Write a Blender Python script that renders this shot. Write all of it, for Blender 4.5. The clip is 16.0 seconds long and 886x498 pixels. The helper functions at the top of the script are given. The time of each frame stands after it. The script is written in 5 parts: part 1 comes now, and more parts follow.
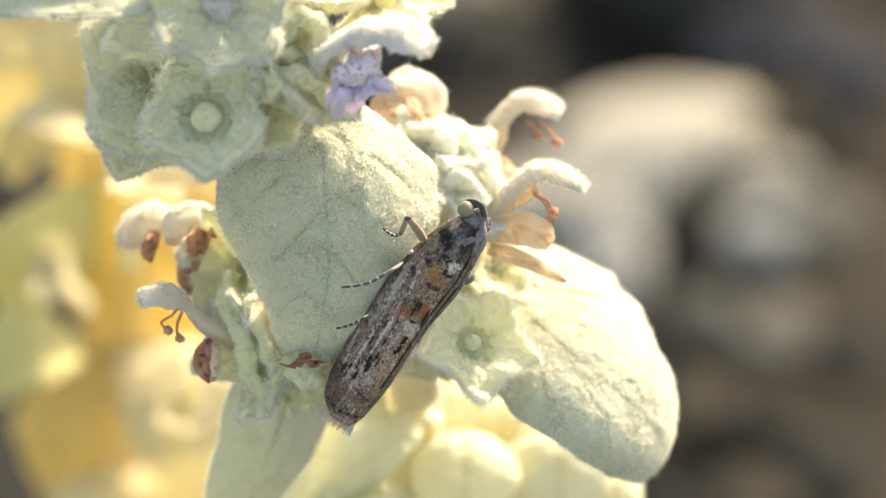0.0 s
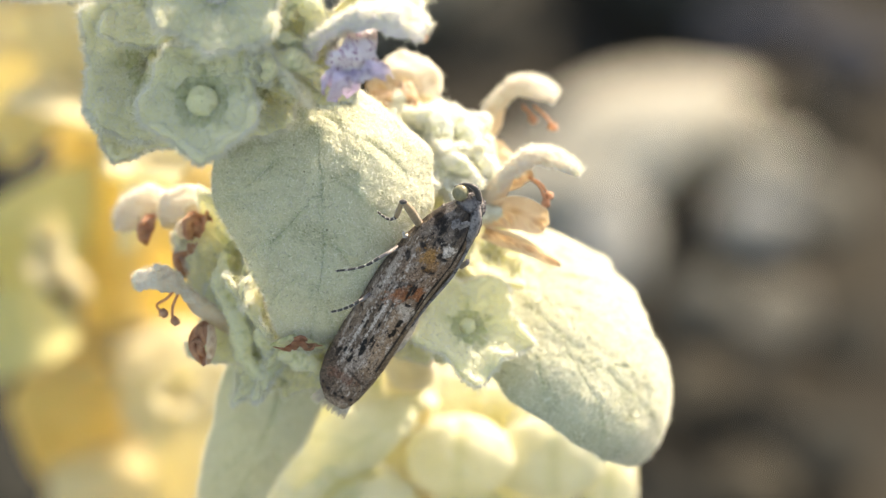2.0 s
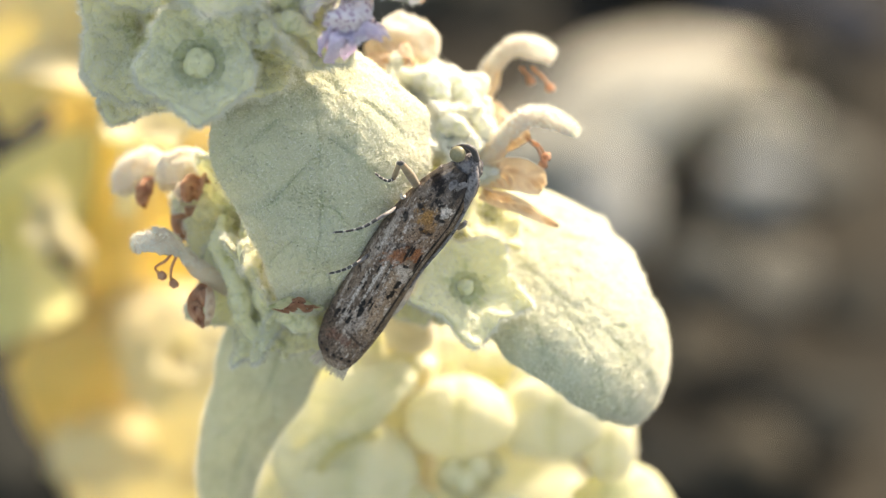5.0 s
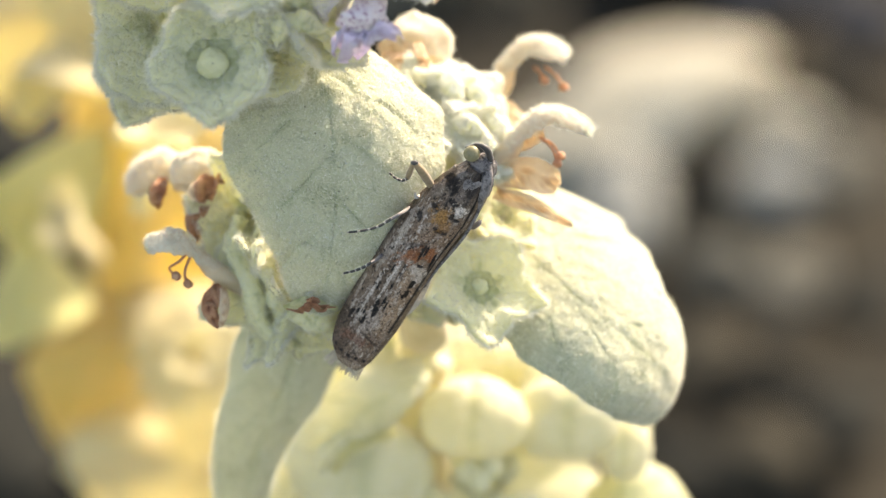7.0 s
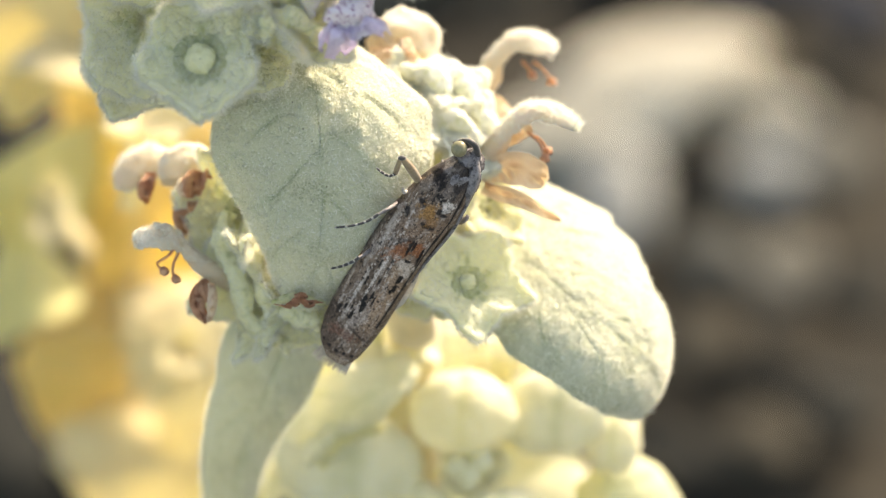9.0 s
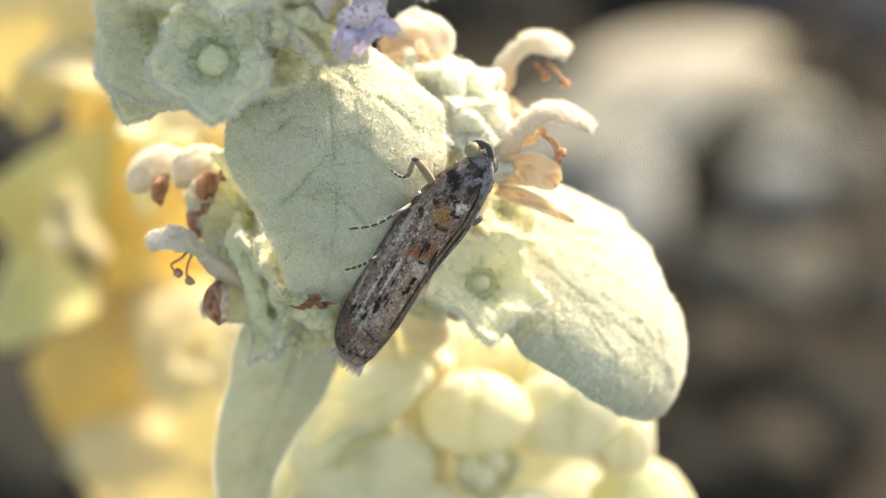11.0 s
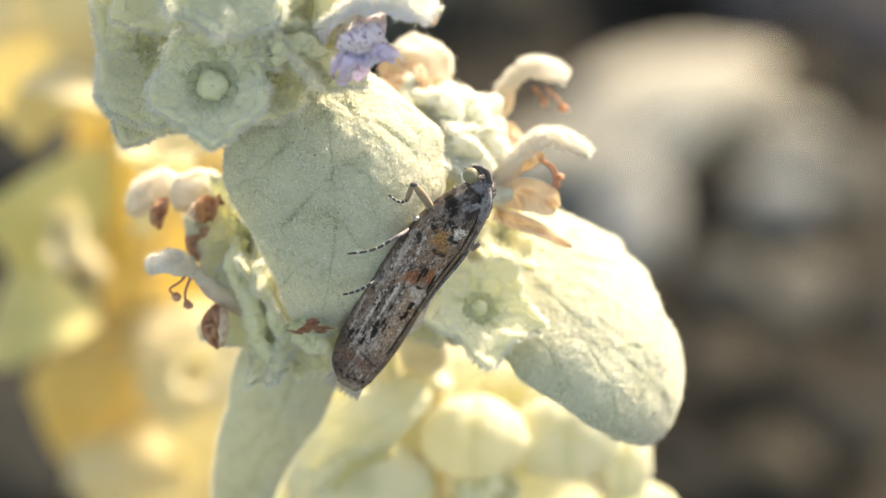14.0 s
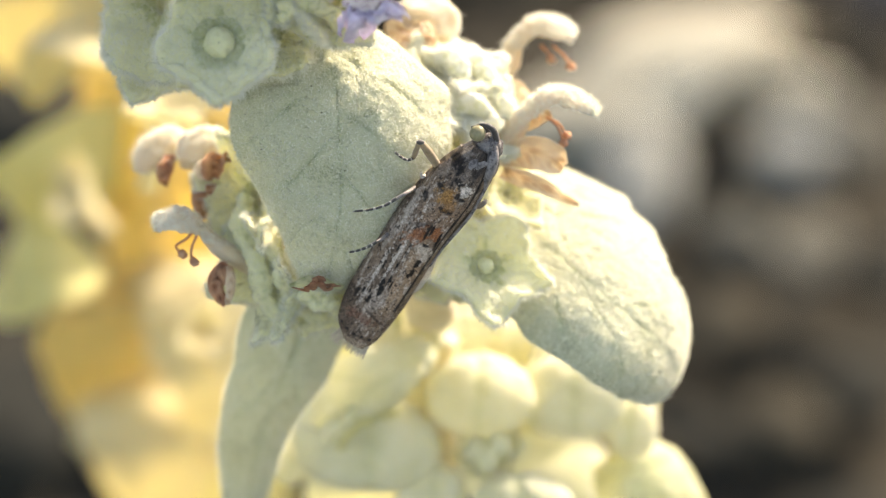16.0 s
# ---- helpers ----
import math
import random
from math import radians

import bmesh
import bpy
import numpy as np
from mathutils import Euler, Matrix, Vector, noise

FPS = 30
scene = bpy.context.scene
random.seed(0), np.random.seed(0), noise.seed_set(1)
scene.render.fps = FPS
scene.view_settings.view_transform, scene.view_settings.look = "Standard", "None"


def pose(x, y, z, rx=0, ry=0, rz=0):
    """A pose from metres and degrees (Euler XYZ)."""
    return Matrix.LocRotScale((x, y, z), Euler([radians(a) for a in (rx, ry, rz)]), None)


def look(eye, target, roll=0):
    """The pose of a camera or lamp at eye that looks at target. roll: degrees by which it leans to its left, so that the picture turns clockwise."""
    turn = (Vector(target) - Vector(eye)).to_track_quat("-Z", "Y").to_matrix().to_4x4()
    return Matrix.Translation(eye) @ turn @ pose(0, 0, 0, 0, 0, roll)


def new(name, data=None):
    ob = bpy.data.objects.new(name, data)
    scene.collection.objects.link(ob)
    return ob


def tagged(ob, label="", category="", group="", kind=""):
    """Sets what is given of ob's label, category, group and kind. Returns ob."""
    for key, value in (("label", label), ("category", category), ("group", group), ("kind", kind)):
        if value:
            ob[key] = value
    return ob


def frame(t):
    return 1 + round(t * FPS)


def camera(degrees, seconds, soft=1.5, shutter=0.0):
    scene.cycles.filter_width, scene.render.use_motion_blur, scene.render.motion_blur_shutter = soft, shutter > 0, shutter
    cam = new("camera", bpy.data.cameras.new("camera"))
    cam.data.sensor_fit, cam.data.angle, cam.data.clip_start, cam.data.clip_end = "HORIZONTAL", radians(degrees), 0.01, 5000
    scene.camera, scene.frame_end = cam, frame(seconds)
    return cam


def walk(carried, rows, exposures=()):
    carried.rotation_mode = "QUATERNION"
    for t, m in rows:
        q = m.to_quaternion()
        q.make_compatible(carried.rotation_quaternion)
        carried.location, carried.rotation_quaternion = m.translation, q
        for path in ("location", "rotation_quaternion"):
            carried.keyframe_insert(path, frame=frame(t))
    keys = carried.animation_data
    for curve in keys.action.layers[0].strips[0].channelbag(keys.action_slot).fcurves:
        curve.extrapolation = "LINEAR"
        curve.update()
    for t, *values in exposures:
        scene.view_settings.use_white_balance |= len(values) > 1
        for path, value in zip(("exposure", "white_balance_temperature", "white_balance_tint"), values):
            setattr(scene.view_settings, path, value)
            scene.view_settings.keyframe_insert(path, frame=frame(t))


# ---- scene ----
# ---- camera: handheld close-up, looking down on a flowering stem ----
HEIGHT, TILT, REACH = 0.20, -40.0, 0.150
M = Matrix.Translation((0, 0, HEIGHT)) @ pose(0, 0, 0, TILT, 0, 0)
EYE = M @ pose(0, -REACH, 0, 90, 0, 0)
cam = camera(14.89, 16.0, soft=1.25)
cam.data.dof.use_dof = True
cam.data.dof.focus_distance = 0.1497
cam.data.dof.aperture_fstop = 29.0
# seconds, sideways, up, back in mm, pitch, yaw, roll in degrees
SWAY = [
    (0.0, -1.123, -0.449, -0.925, 0.745, -0.531, 0.194),
    (0.5, -1.011, -0.175, -0.719, 0.640, -0.475, 0.117),
    (1.0, -0.881, -0.762, -0.969, 0.722, -0.268, 0.093),
    (1.5, -0.406, -1.134, -0.245, 0.651, -0.459, 0.011),
    (2.0, -0.895, -0.323, -0.559, 0.421, -0.530, 0.379),
    (2.5, -0.979, 0.179, -0.758, 0.316, -0.484, 0.313),
    (3.0, -0.762, 0.187, -0.726, 0.052, -0.435, 0.198),
    (3.5, -0.805, -0.588, -0.860, 0.032, -0.310, 0.190),
    (4.0, -0.637, -0.560, -0.383, -0.131, -0.430, 0.197),
    (6.5, -0.689, -0.627, -0.391, -0.136, -0.444, -0.013),
    (7.0, -0.640, -0.642, -0.451, -0.118, -0.230, -0.053),
    (7.5, -0.744, -0.678, -0.450, -0.144, -0.280, 0.105),
    (8.0, -0.602, -0.513, -0.546, -0.104, -0.144, 0.036),
    (8.5, -0.204, -0.384, -0.379, -0.140, -0.194, -0.148),
    (9.0, -0.221, -0.376, -0.359, -0.301, -0.279, -0.101),
    (11.5, -0.200, -0.738, -0.319, -0.090, -0.015, -0.243),
    (12.0, -0.453, -0.775, -0.353, 0.080, -0.008, 0.051),
    (12.5, -0.462, -0.707, -0.186, 0.357, -0.031, 0.067),
    (13.0, -0.496, -0.473, -0.346, 0.300, -0.062, 0.075),
    (13.5, -0.214, -0.214, -0.203, 0.183, -0.226, -0.037),
    (14.0, 0.000, -0.000, -0.000, -0.000, -0.000, -0.000),
    (14.5, -0.035, 0.099, -0.041, -0.153, 0.191, 0.143),
    (15.0, 0.212, 0.096, 0.145, -0.204, 0.337, 0.083),
    (15.5, 0.229, -0.194, 0.013, -0.436, 0.082, 0.004),
    (16.0, 0.103, 0.045, -0.201, -0.727, 0.150, 0.178),
]
walk(cam, [(t, EYE @ pose(x / 1000, y / 1000, z / 1000) @ pose(0, 0, 0, rx, ry, rz)) for t, x, y, z, rx, ry, rz in SWAY],
     [(0, 1.40, 8150, 15), (16, 1.40, 8150, 15)])

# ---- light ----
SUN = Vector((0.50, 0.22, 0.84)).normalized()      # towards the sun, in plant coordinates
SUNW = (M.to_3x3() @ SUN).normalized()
world = bpy.data.worlds.new("sky")
scene.world = world
world.use_nodes = True
wn = world.node_tree.nodes
sky = wn.new("ShaderNodeTexSky")
sky.sky_type, sky.sun_disc = "NISHITA", False
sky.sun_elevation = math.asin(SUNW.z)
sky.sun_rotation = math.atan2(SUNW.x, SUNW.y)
world.node_tree.links.new(sky.outputs[0], wn["Background"].inputs[0])
wn["Background"].inputs[1].default_value = 0.15
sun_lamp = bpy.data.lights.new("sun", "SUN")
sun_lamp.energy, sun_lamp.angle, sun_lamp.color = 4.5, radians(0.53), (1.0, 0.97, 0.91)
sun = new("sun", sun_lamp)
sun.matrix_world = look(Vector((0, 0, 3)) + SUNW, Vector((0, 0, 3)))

# ---- small geometry kit; plant coordinates in mm: x right, y away, z up ----
rng = np.random.default_rng(7)


def V(x, y, z):
    return np.array((x, y, z), float)


def unit(a):
    a = np.asarray(a, float)
    return a / np.maximum(np.linalg.norm(a, axis=-1, keepdims=True), 1e-9)


def lattice(ix, iy, iz):
    h = (ix * 374761393 + iy * 668265263 + iz * 2147483647) & 0x7FFFFFFF
    h = ((h ^ (h >> 13)) * 1274126177) & 0x7FFFFFFF
    return ((h ^ (h >> 16)) & 0xFFFF) / 32767.5 - 1


def fuzz(p, scale, octaves=2, shift=0.0):
    """Smooth noise in -1..1 at points p."""
    p = np.asarray(p, float) * scale + shift
    total, amp = 0, 1.0
    for _ in range(octaves):
        i = np.floor(p).astype(np.int64)
        f = p - i
        f = f * f * (3 - 2 * f)
        s = 0
        for dx in (0, 1):
            for dy in (0, 1):
                for dz in (0, 1):
                    w = abs(1 - dx - f[..., 0]) * abs(1 - dy - f[..., 1]) * abs(1 - dz - f[..., 2])
                    s = s + w * lattice(i[..., 0] + dx, i[..., 1] + dy, i[..., 2] + dz)
        total = total + amp * s
        p, amp = p * 2.03 + 17.3, amp * 0.5
    return total


def spline(points, n):
    """A smooth curve (n points) through control points."""
    p = np.asarray(points, float)
    m = len(p)
    t = np.linspace(0, m - 1, n)
    i = np.clip(t.astype(int), 0, m - 2)
    f = (t - i)[:, None]
    q = np.vstack([2 * p[0] - p[1], p, 2 * p[-1] - p[-2]])
    a, b, c, d = q[i], q[i + 1], q[i + 2], q[i + 3]
    return 0.5 * (2 * b + (c - a) * f + (2 * a - 5 * b + 4 * c - d) * f ** 2 + (3 * b - a - 3 * c + d) * f ** 3)


def profile(pairs, s):
    """A smooth number along s from (s, value) pairs."""
    x, y = zip(*pairs)
    lin = np.interp(s, x, y)
    k = 0.03
    return (np.interp(s - k, x, y) + 2 * lin + np.interp(s + k, x, y)) / 4


def grid_faces(nu, nv, wrap=False):
    i, j = np.meshgrid(np.arange(nu - 1), np.arange(nv if wrap else nv - 1), indexing="ij")
    i, j = i.ravel(), j.ravel()
    k = (j + 1) % nv
    return np.stack([i * nv + j, (i + 1) * nv + j, (i + 1) * nv + k, i * nv + k], 1)


def grid_normals(p, wrap=False):
    du = np.gradient(p, axis=0)
    if wrap:
        dv = np.roll(p, -1, 1) - np.roll(p, 1, 1)
    else:
        dv = np.gradient(p, axis=1)
    return unit(np.cross(du, dv))


def sheet(p, thick, wrap=False):
    """A closed skin of that thickness round a grid of points."""
    nu, nv = p.shape[:2]
    n = grid_normals(p, wrap)
    t = np.asarray(thick)[..., None] if np.ndim(thick) else thick
    a, b = p + n * t / 2, p - n * t / 2
    f = grid_faces(nu, nv, wrap)
    c = nu * nv
    faces = [f, f[:, ::-1] + c]
    ids = np.arange(c).reshape(nu, nv)

    def seam(line, flip):
        l0, l1 = line[:-1], line[1:]
        s = np.stack([l0, l1, l1 + c, l0 + c], 1)
        faces.append(s[:, ::-1] if flip else s)
    if wrap:
        seam(np.append(ids[0], ids[0, 0]), True)
        seam(np.append(ids[-1], ids[-1, 0]), False)
    else:
        seam(ids[0], True), seam(ids[-1], False), seam(ids[:, 0], False), seam(ids[:, -1], True)
    return np.vstack([a.reshape(-1, 3), b.reshape(-1, 3)]), np.vstack(faces)


def tube(points, radii, n=12, steps=24, flat=1.0):
    """A round, capped tube along a smooth curve."""
    c = spline(points, steps)
    r = np.interp(np.linspace(0, 1, steps), np.linspace(0, 1, len(radii)), radii)
    d = unit(np.gradient(c, axis=0))
    side = unit(np.cross(d, V(0.13, 1, 0.21)))
    up = np.cross(side, d)
    a = np.linspace(0, 2 * math.pi, n, endpoint=False)
    p = c[:, None] + r[:, None, None] * (np.cos(a)[None, :, None] * side[:, None] + flat * np.sin(a)[None, :, None] * up[:, None])
    v = np.vstack([p.reshape(-1, 3), c[:1], c[-1:]])
    f = [tuple(x) for x in grid_faces(steps, n, True)]
    m = steps * n
    f += [(m, (j + 1) % n, j) for j in range(n)]
    f += [(m + 1, m - n + j, m - n + (j + 1) % n) for j in range(n)]
    return v, f


def blob(centre, radius, squash=(1, 1, 1), rough=0.12, scale=1.0, nu=14, nv=20):
    """A lumpy rounded body."""
    a = np.linspace(0.02, math.pi - 0.02, nu)
    b = np.linspace(0, 2 * math.pi, nv, endpoint=False)
    q = np.stack([np.sin(a)[:, None] * np.cos(b), np.sin(a)[:, None] * np.sin(b), np.repeat(np.cos(a)[:, None], nv, 1)], -1)
    r = radius * (1 + rough * fuzz(q * 1.7 + np.asarray(centre) * 0.37, scale, 3))
    p = np.asarray(centre) + q * r[..., None] * np.asarray(squash)
    v = np.vstack([p.reshape(-1, 3), p[0].mean(0)[None], p[-1].mean(0)[None]])
    f = [tuple(x[::-1]) for x in grid_faces(nu, nv, True)]
    m = nu * nv
    f += [(m, j, (j + 1) % nv) for j in range(nv)] + [(m + 1, m - nv + (j + 1) % nv, m - nv + j) for j in range(nv)]
    return v, f


def join(*pieces):
    vs, fs, k = [], [], 0
    for v, f in pieces:
        vs.append(v)
        fs += [tuple(int(i) + k for i in x) for x in f]
        k += len(v)
    return np.vstack(vs), fs


def sorted_faces(f):
    """Faces as two arrays: those with four corners, those with three."""
    if isinstance(f, np.ndarray):
        f = [f]
    elif not isinstance(f[0], np.ndarray):
        f = [np.array([x for x in f if len(x) == n], int).reshape(-1, n) for n in (4, 3)]
    quads = [x for x in f if x.shape[1] == 4] or [np.zeros((0, 4), int)]
    tris = [x for x in f if x.shape[1] == 3] or [np.zeros((0, 3), int)]
    return np.vstack(quads), np.vstack(tris)


def filled(me, v, f):
    """Fills a mesh from vertices and faces."""
    quads, tris = sorted_faces(f)
    nq, nt = len(quads), len(tris)
    me.vertices.add(len(v))
    me.vertices.foreach_set("co", np.asarray(v, np.float32).ravel())
    me.loops.add(nq * 4 + nt * 3)
    me.loops.foreach_set("vertex_index", np.concatenate([quads.ravel(), tris.ravel()]).astype(np.int32))
    me.polygons.add(nq + nt)
    me.polygons.foreach_set("loop_start", np.concatenate([np.arange(nq) * 4, nq * 4 + np.arange(nt) * 3]).astype(np.int32))
    me.update(calc_edges=True)


def wool(v, f, density, length, width=0.02, lay=0.7, bend=None, keep=None):
    """Short hairs standing on a skin, one slim blade each."""
    quads, tris = sorted_faces(f)
    tri = np.vstack([tris, quads[:, [0, 1, 2]], quads[:, [0, 2, 3]]])
    a, b, c = v[tri[:, 0]], v[tri[:, 1]], v[tri[:, 2]]
    n = np.cross(b - a, c - a)
    area = np.linalg.norm(n, axis=1) / 2
    n = unit(n)
    count = int(area.sum() * density)
    pick = rng.choice(len(tri), count, p=area / area.sum())
    w = rng.random((count, 2))
    flip = w.sum(1) > 1
    w[flip] = 1 - w[flip]
    o = a[pick] + w[:, :1] * (b - a)[pick] + w[:, 1:] * (c - a)[pick]
    m = n[pick]
    if keep is not None:
        ok = keep(o, m)
        o, m = o[ok], m[ok]
        count = len(o)
    d = unit(m + lay * rng.normal(size=(count, 3)) + (0 if bend is None else bend))
    ln = length * (0.45 + 0.9 * rng.random(count) ** 1.5)[:, None]
    s = unit(np.cross(d, rng.normal(size=(count, 3)))) * width * (0.6 + 0.8 * rng.random((count, 1)))
    mid = o + d * ln * 0.55
    tip = o + unit(d + 0.45 * rng.normal(size=(count, 3))) * ln
    vv = np.stack([o - s * 0.5 - m * 0.02, o + s * 0.5 - m * 0.02, mid + s * 0.4, mid - s * 0.4, tip], 1).reshape(-1, 3)
    k = np.arange(count)[:, None] * 5
    return vv, [k + np.array([0, 1, 2, 3]), k + np.array([3, 2, 4])]


def rim_wool(edge, outward, density, length, width=0.010):
    """Hairs that stand out from an edge."""
    step = np.linalg.norm(np.diff(edge, axis=0), axis=1)
    count = int(step.sum() * density)
    i = rng.choice(len(step), count, p=step / step.sum())
    w = rng.random((count, 1))
    o = edge[i] * (1 - w) + edge[i + 1] * w + rng.normal(size=(count, 3)) * 0.05
    d = unit(unit(outward[i]) + 0.55 * rng.normal(size=(count, 3)))
    ln = length * (0.35 + 0.9 * rng.random((count, 1)) ** 2)
    s = unit(np.cross(d, rng.normal(size=(count, 3)))) * width
    mid, tip = o + d * ln * 0.5, o + unit(d + 0.4 * rng.normal(size=(count, 3))) * ln
    vv = np.stack([o - s * 0.5 - d * 0.08, o + s * 0.5 - d * 0.08, mid + s * 0.5, mid - s * 0.5, tip], 1).reshape(-1, 3)
    k = np.arange(count)[:, None] * 5
    return vv, [k + np.array([0, 1, 2, 3]), k + np.array([3, 2, 4])]


def join_wool(*sets):
    vs, quads, tris, k = [], [], [], 0
    for v, (q, t) in sets:
        vs.append(v), quads.append(q + k), tris.append(t + k)
        k += len(v)
    return np.vstack(vs), [np.vstack(quads), np.vstack(tris)]


ROT = np.array(M.to_3x3())
OFF = np.array(M.translation)


def placed(p):
    """From plant mm to world metres."""
    return (np.asarray(p) / 1000) @ ROT.T + OFF


def thing(name, base, label, category, group="", kind=""):
    """The Empty at the base (plant mm) of a thing."""
    ob = new(name)
    ob.empty_display_size = 0.002
    ob.location = placed(base)
    return tagged(ob, label, category, group, kind)


def top_of(ob):
    while ob.parent:
        ob = ob.parent
    return ob


def part(name, vf, material, parent, label="", kind="", smooth=True, colours=None, veins=None):
    """Links vertices (plant mm) and faces as one mesh under a thing or a part."""
    v, f = vf
    me = bpy.data.meshes.new(name)
    w = placed(v) - np.array(top_of(parent).location)
    filled(me, w, f)
    me.materials.append(material)
    if smooth:
        me.polygons.foreach_set("use_smooth", [True] * len(me.polygons))
    if colours is not None:
        att = me.color_attributes.new("pattern", "FLOAT_COLOR", "POINT")
        att.data.foreach_set("color", np.hstack([colours, np.ones((len(colours), 1))]).astype(np.float32).ravel())
    if veins is not None:
        att = me.attributes.new("vein", "FLOAT", "POINT")
        att.data.foreach_set("value", np.asarray(veins, np.float32).ravel())
    ob = new(name, me)
    ob.parent = parent
    return tagged(ob, label, "", "", kind)


# ---- materials ----
def shader(name):
    m = bpy.data.materials.new(name)
    m.use_nodes = True
    nt = m.node_tree
    return m, nt, nt.nodes, nt.links, nt.nodes["Principled BSDF"]


def skin(name, low, high, thin=0.35, through_colour=None, rough=0.85, coarse=700, fine=9000, bump=0.00003, sheen=0.4, spots=None, vein=None, grain=0.55):
    """Plant tissue: mottled colour at two scales, felted relief, light passing through it."""
    m, nt, nodes, links, bsdf = shader(name)
    tc = nodes.new("ShaderNodeTexCoord")
    n1, n2 = nodes.new("ShaderNodeTexNoise"), nodes.new("ShaderNodeTexNoise")
    n1.inputs["Scale"].default_value, n1.inputs["Detail"].default_value = coarse, 4
    n2.inputs["Scale"].default_value, n2.inputs["Detail"].default_value = fine, 3
    for n in (n1, n2):
        links.new(tc.outputs["Object"], n.inputs["Vector"])
    add = nodes.new("ShaderNodeMath")
    add.operation = "MULTIPLY_ADD"
    links.new(n2.outputs["Fac"], add.inputs[0])
    add.inputs[1].default_value = grain
    links.new(n1.outputs["Fac"], add.inputs[2])
    ramp = nodes.new("ShaderNodeValToRGB")
    ramp.color_ramp.elements[0].position, ramp.color_ramp.elements[1].position = 0.5 + 0.5 * grain - 0.21 - 0.10 * grain, 0.5 + 0.5 * grain + 0.15 + 0.10 * grain
    ramp.color_ramp.elements[0].color, ramp.color_ramp.elements[1].color = (*low, 1), (*high, 1)
    links.new(add.outputs[0], ramp.inputs[0])
    colour = ramp.outputs[0]
    if vein:
        va = nodes.new("ShaderNodeAttribute")
        va.attribute_name = "vein"
        vmix = nodes.new("ShaderNodeMix")
        vmix.data_type = "RGBA"
        links.new(va.outputs["Fac"], vmix.inputs[0])
        links.new(colour, vmix.inputs[6])
        vmix.inputs[7].default_value = (*vein, 1)
        colour = vmix.outputs[2]
    if spots:
        vo = nodes.new("ShaderNodeTexVoronoi")
        vo.inputs["Scale"].default_value = spots[0]
        links.new(tc.outputs["Object"], vo.inputs["Vector"])
        less = nodes.new("ShaderNodeMath")
        less.operation, less.inputs[1].default_value = "LESS_THAN", spots[1]
        links.new(vo.outputs["Distance"], less.inputs[0])
        mix = nodes.new("ShaderNodeMix")
        mix.data_type = "RGBA"
        links.new(less.outputs[0], mix.inputs[0])
        links.new(colour, mix.inputs[6])
        mix.inputs[7].default_value = (*spots[2], 1)
        colour = mix.outputs[2]
    links.new(colour, bsdf.inputs["Base Color"])
    bsdf.inputs["Roughness"].default_value = rough
    bsdf.inputs["Specular IOR Level"].default_value = 0.25
    bsdf.inputs["Sheen Weight"].default_value = sheen
    bsdf.inputs["Sheen Roughness"].default_value = 0.5
    bp = nodes.new("ShaderNodeBump")
    bp.inputs["Distance"].default_value, bp.inputs["Strength"].default_value = bump, 0.8
    links.new(add.outputs[0], bp.inputs["Height"])
    links.new(bp.outputs[0], bsdf.inputs["Normal"])
    tr = nodes.new("ShaderNodeBsdfTranslucent")
    if through_colour:
        tr.inputs[0].default_value = (*through_colour, 1)
    else:
        links.new(colour, tr.inputs[0])
    mx = nodes.new("ShaderNodeMixShader")
    mx.inputs[0].default_value = thin
    links.new(bsdf.outputs[0], mx.inputs[1])
    links.new(tr.outputs[0], mx.inputs[2])
    links.new(mx.outputs[0], nodes["Material Output"].inputs[0])
    return m


FELT = skin("felted leaf", (0.318, 0.332, 0.192), (0.635, 0.628, 0.44), 0.20, (0.88, 0.87, 0.55), spots=(1500, 0.06, (0.12, 0.11, 0.07)), vein=(0.30, 0.37, 0.17), bump=0.00006, grain=1.2, fine=12000)
CALYX = skin("felted calyx", (0.88, 0.84, 0.50), (0.96, 0.94, 0.68), 0.44, (1.0, 0.97, 0.56), vein=(0.32, 0.38, 0.13), bump=0.00006, grain=1.1, fine=11000, spots=(1100, 0.04, (0.12, 0.11, 0.07)))
# lit copy of the felt: the sun's glare is put into its whiter colour
SUNFELT = skin("sunlit-white felt", (0.84, 0.84, 0.68), (0.95, 0.95, 0.86), 0.28, (0.97, 0.97, 0.76), vein=(0.72, 0.74, 0.40), bump=0.00005, grain=1.0, fine=11000)
THROAT = skin("green throat", (0.30, 0.40, 0.10), (0.50, 0.56, 0.22), 0.35, (0.7, 0.8, 0.2))
LOWFELT = skin("cream felt", (0.80, 0.77, 0.50), (0.93, 0.90, 0.69), 0.36, (0.97, 0.92, 0.56), vein=(0.50, 0.54, 0.26))
GOLD = skin("old yellow leaf", (0.68, 0.50, 0.17), (0.79, 0.63, 0.27), 0.44, (0.97, 0.83, 0.36), coarse=300)
LIME = skin("yellow-green leaf", (0.62, 0.58, 0.24), (0.75, 0.71, 0.36), 0.42, (0.95, 0.87, 0.44), coarse=300)
CREAM = skin("cream old leaf", (0.66, 0.58, 0.34), (0.80, 0.73, 0.49), 0.42, (0.96, 0.88, 0.50), coarse=300)
STEM = skin("felted stem", (0.60, 0.52, 0.30), (0.78, 0.70, 0.48), 0.2, (0.9, 0.8, 0.4))
HAIR = skin("white hair", (0.87, 0.86, 0.71), (0.95, 0.94, 0.82), 0.42, None, 0.6, bump=0.0, sheen=0.0)
HAIR.node_tree.nodes["Principled BSDF"].inputs["Specular IOR Level"].default_value = 0.45
HAIR.node_tree.nodes["Principled BSDF"].inputs["Roughness"].default_value = 0.32
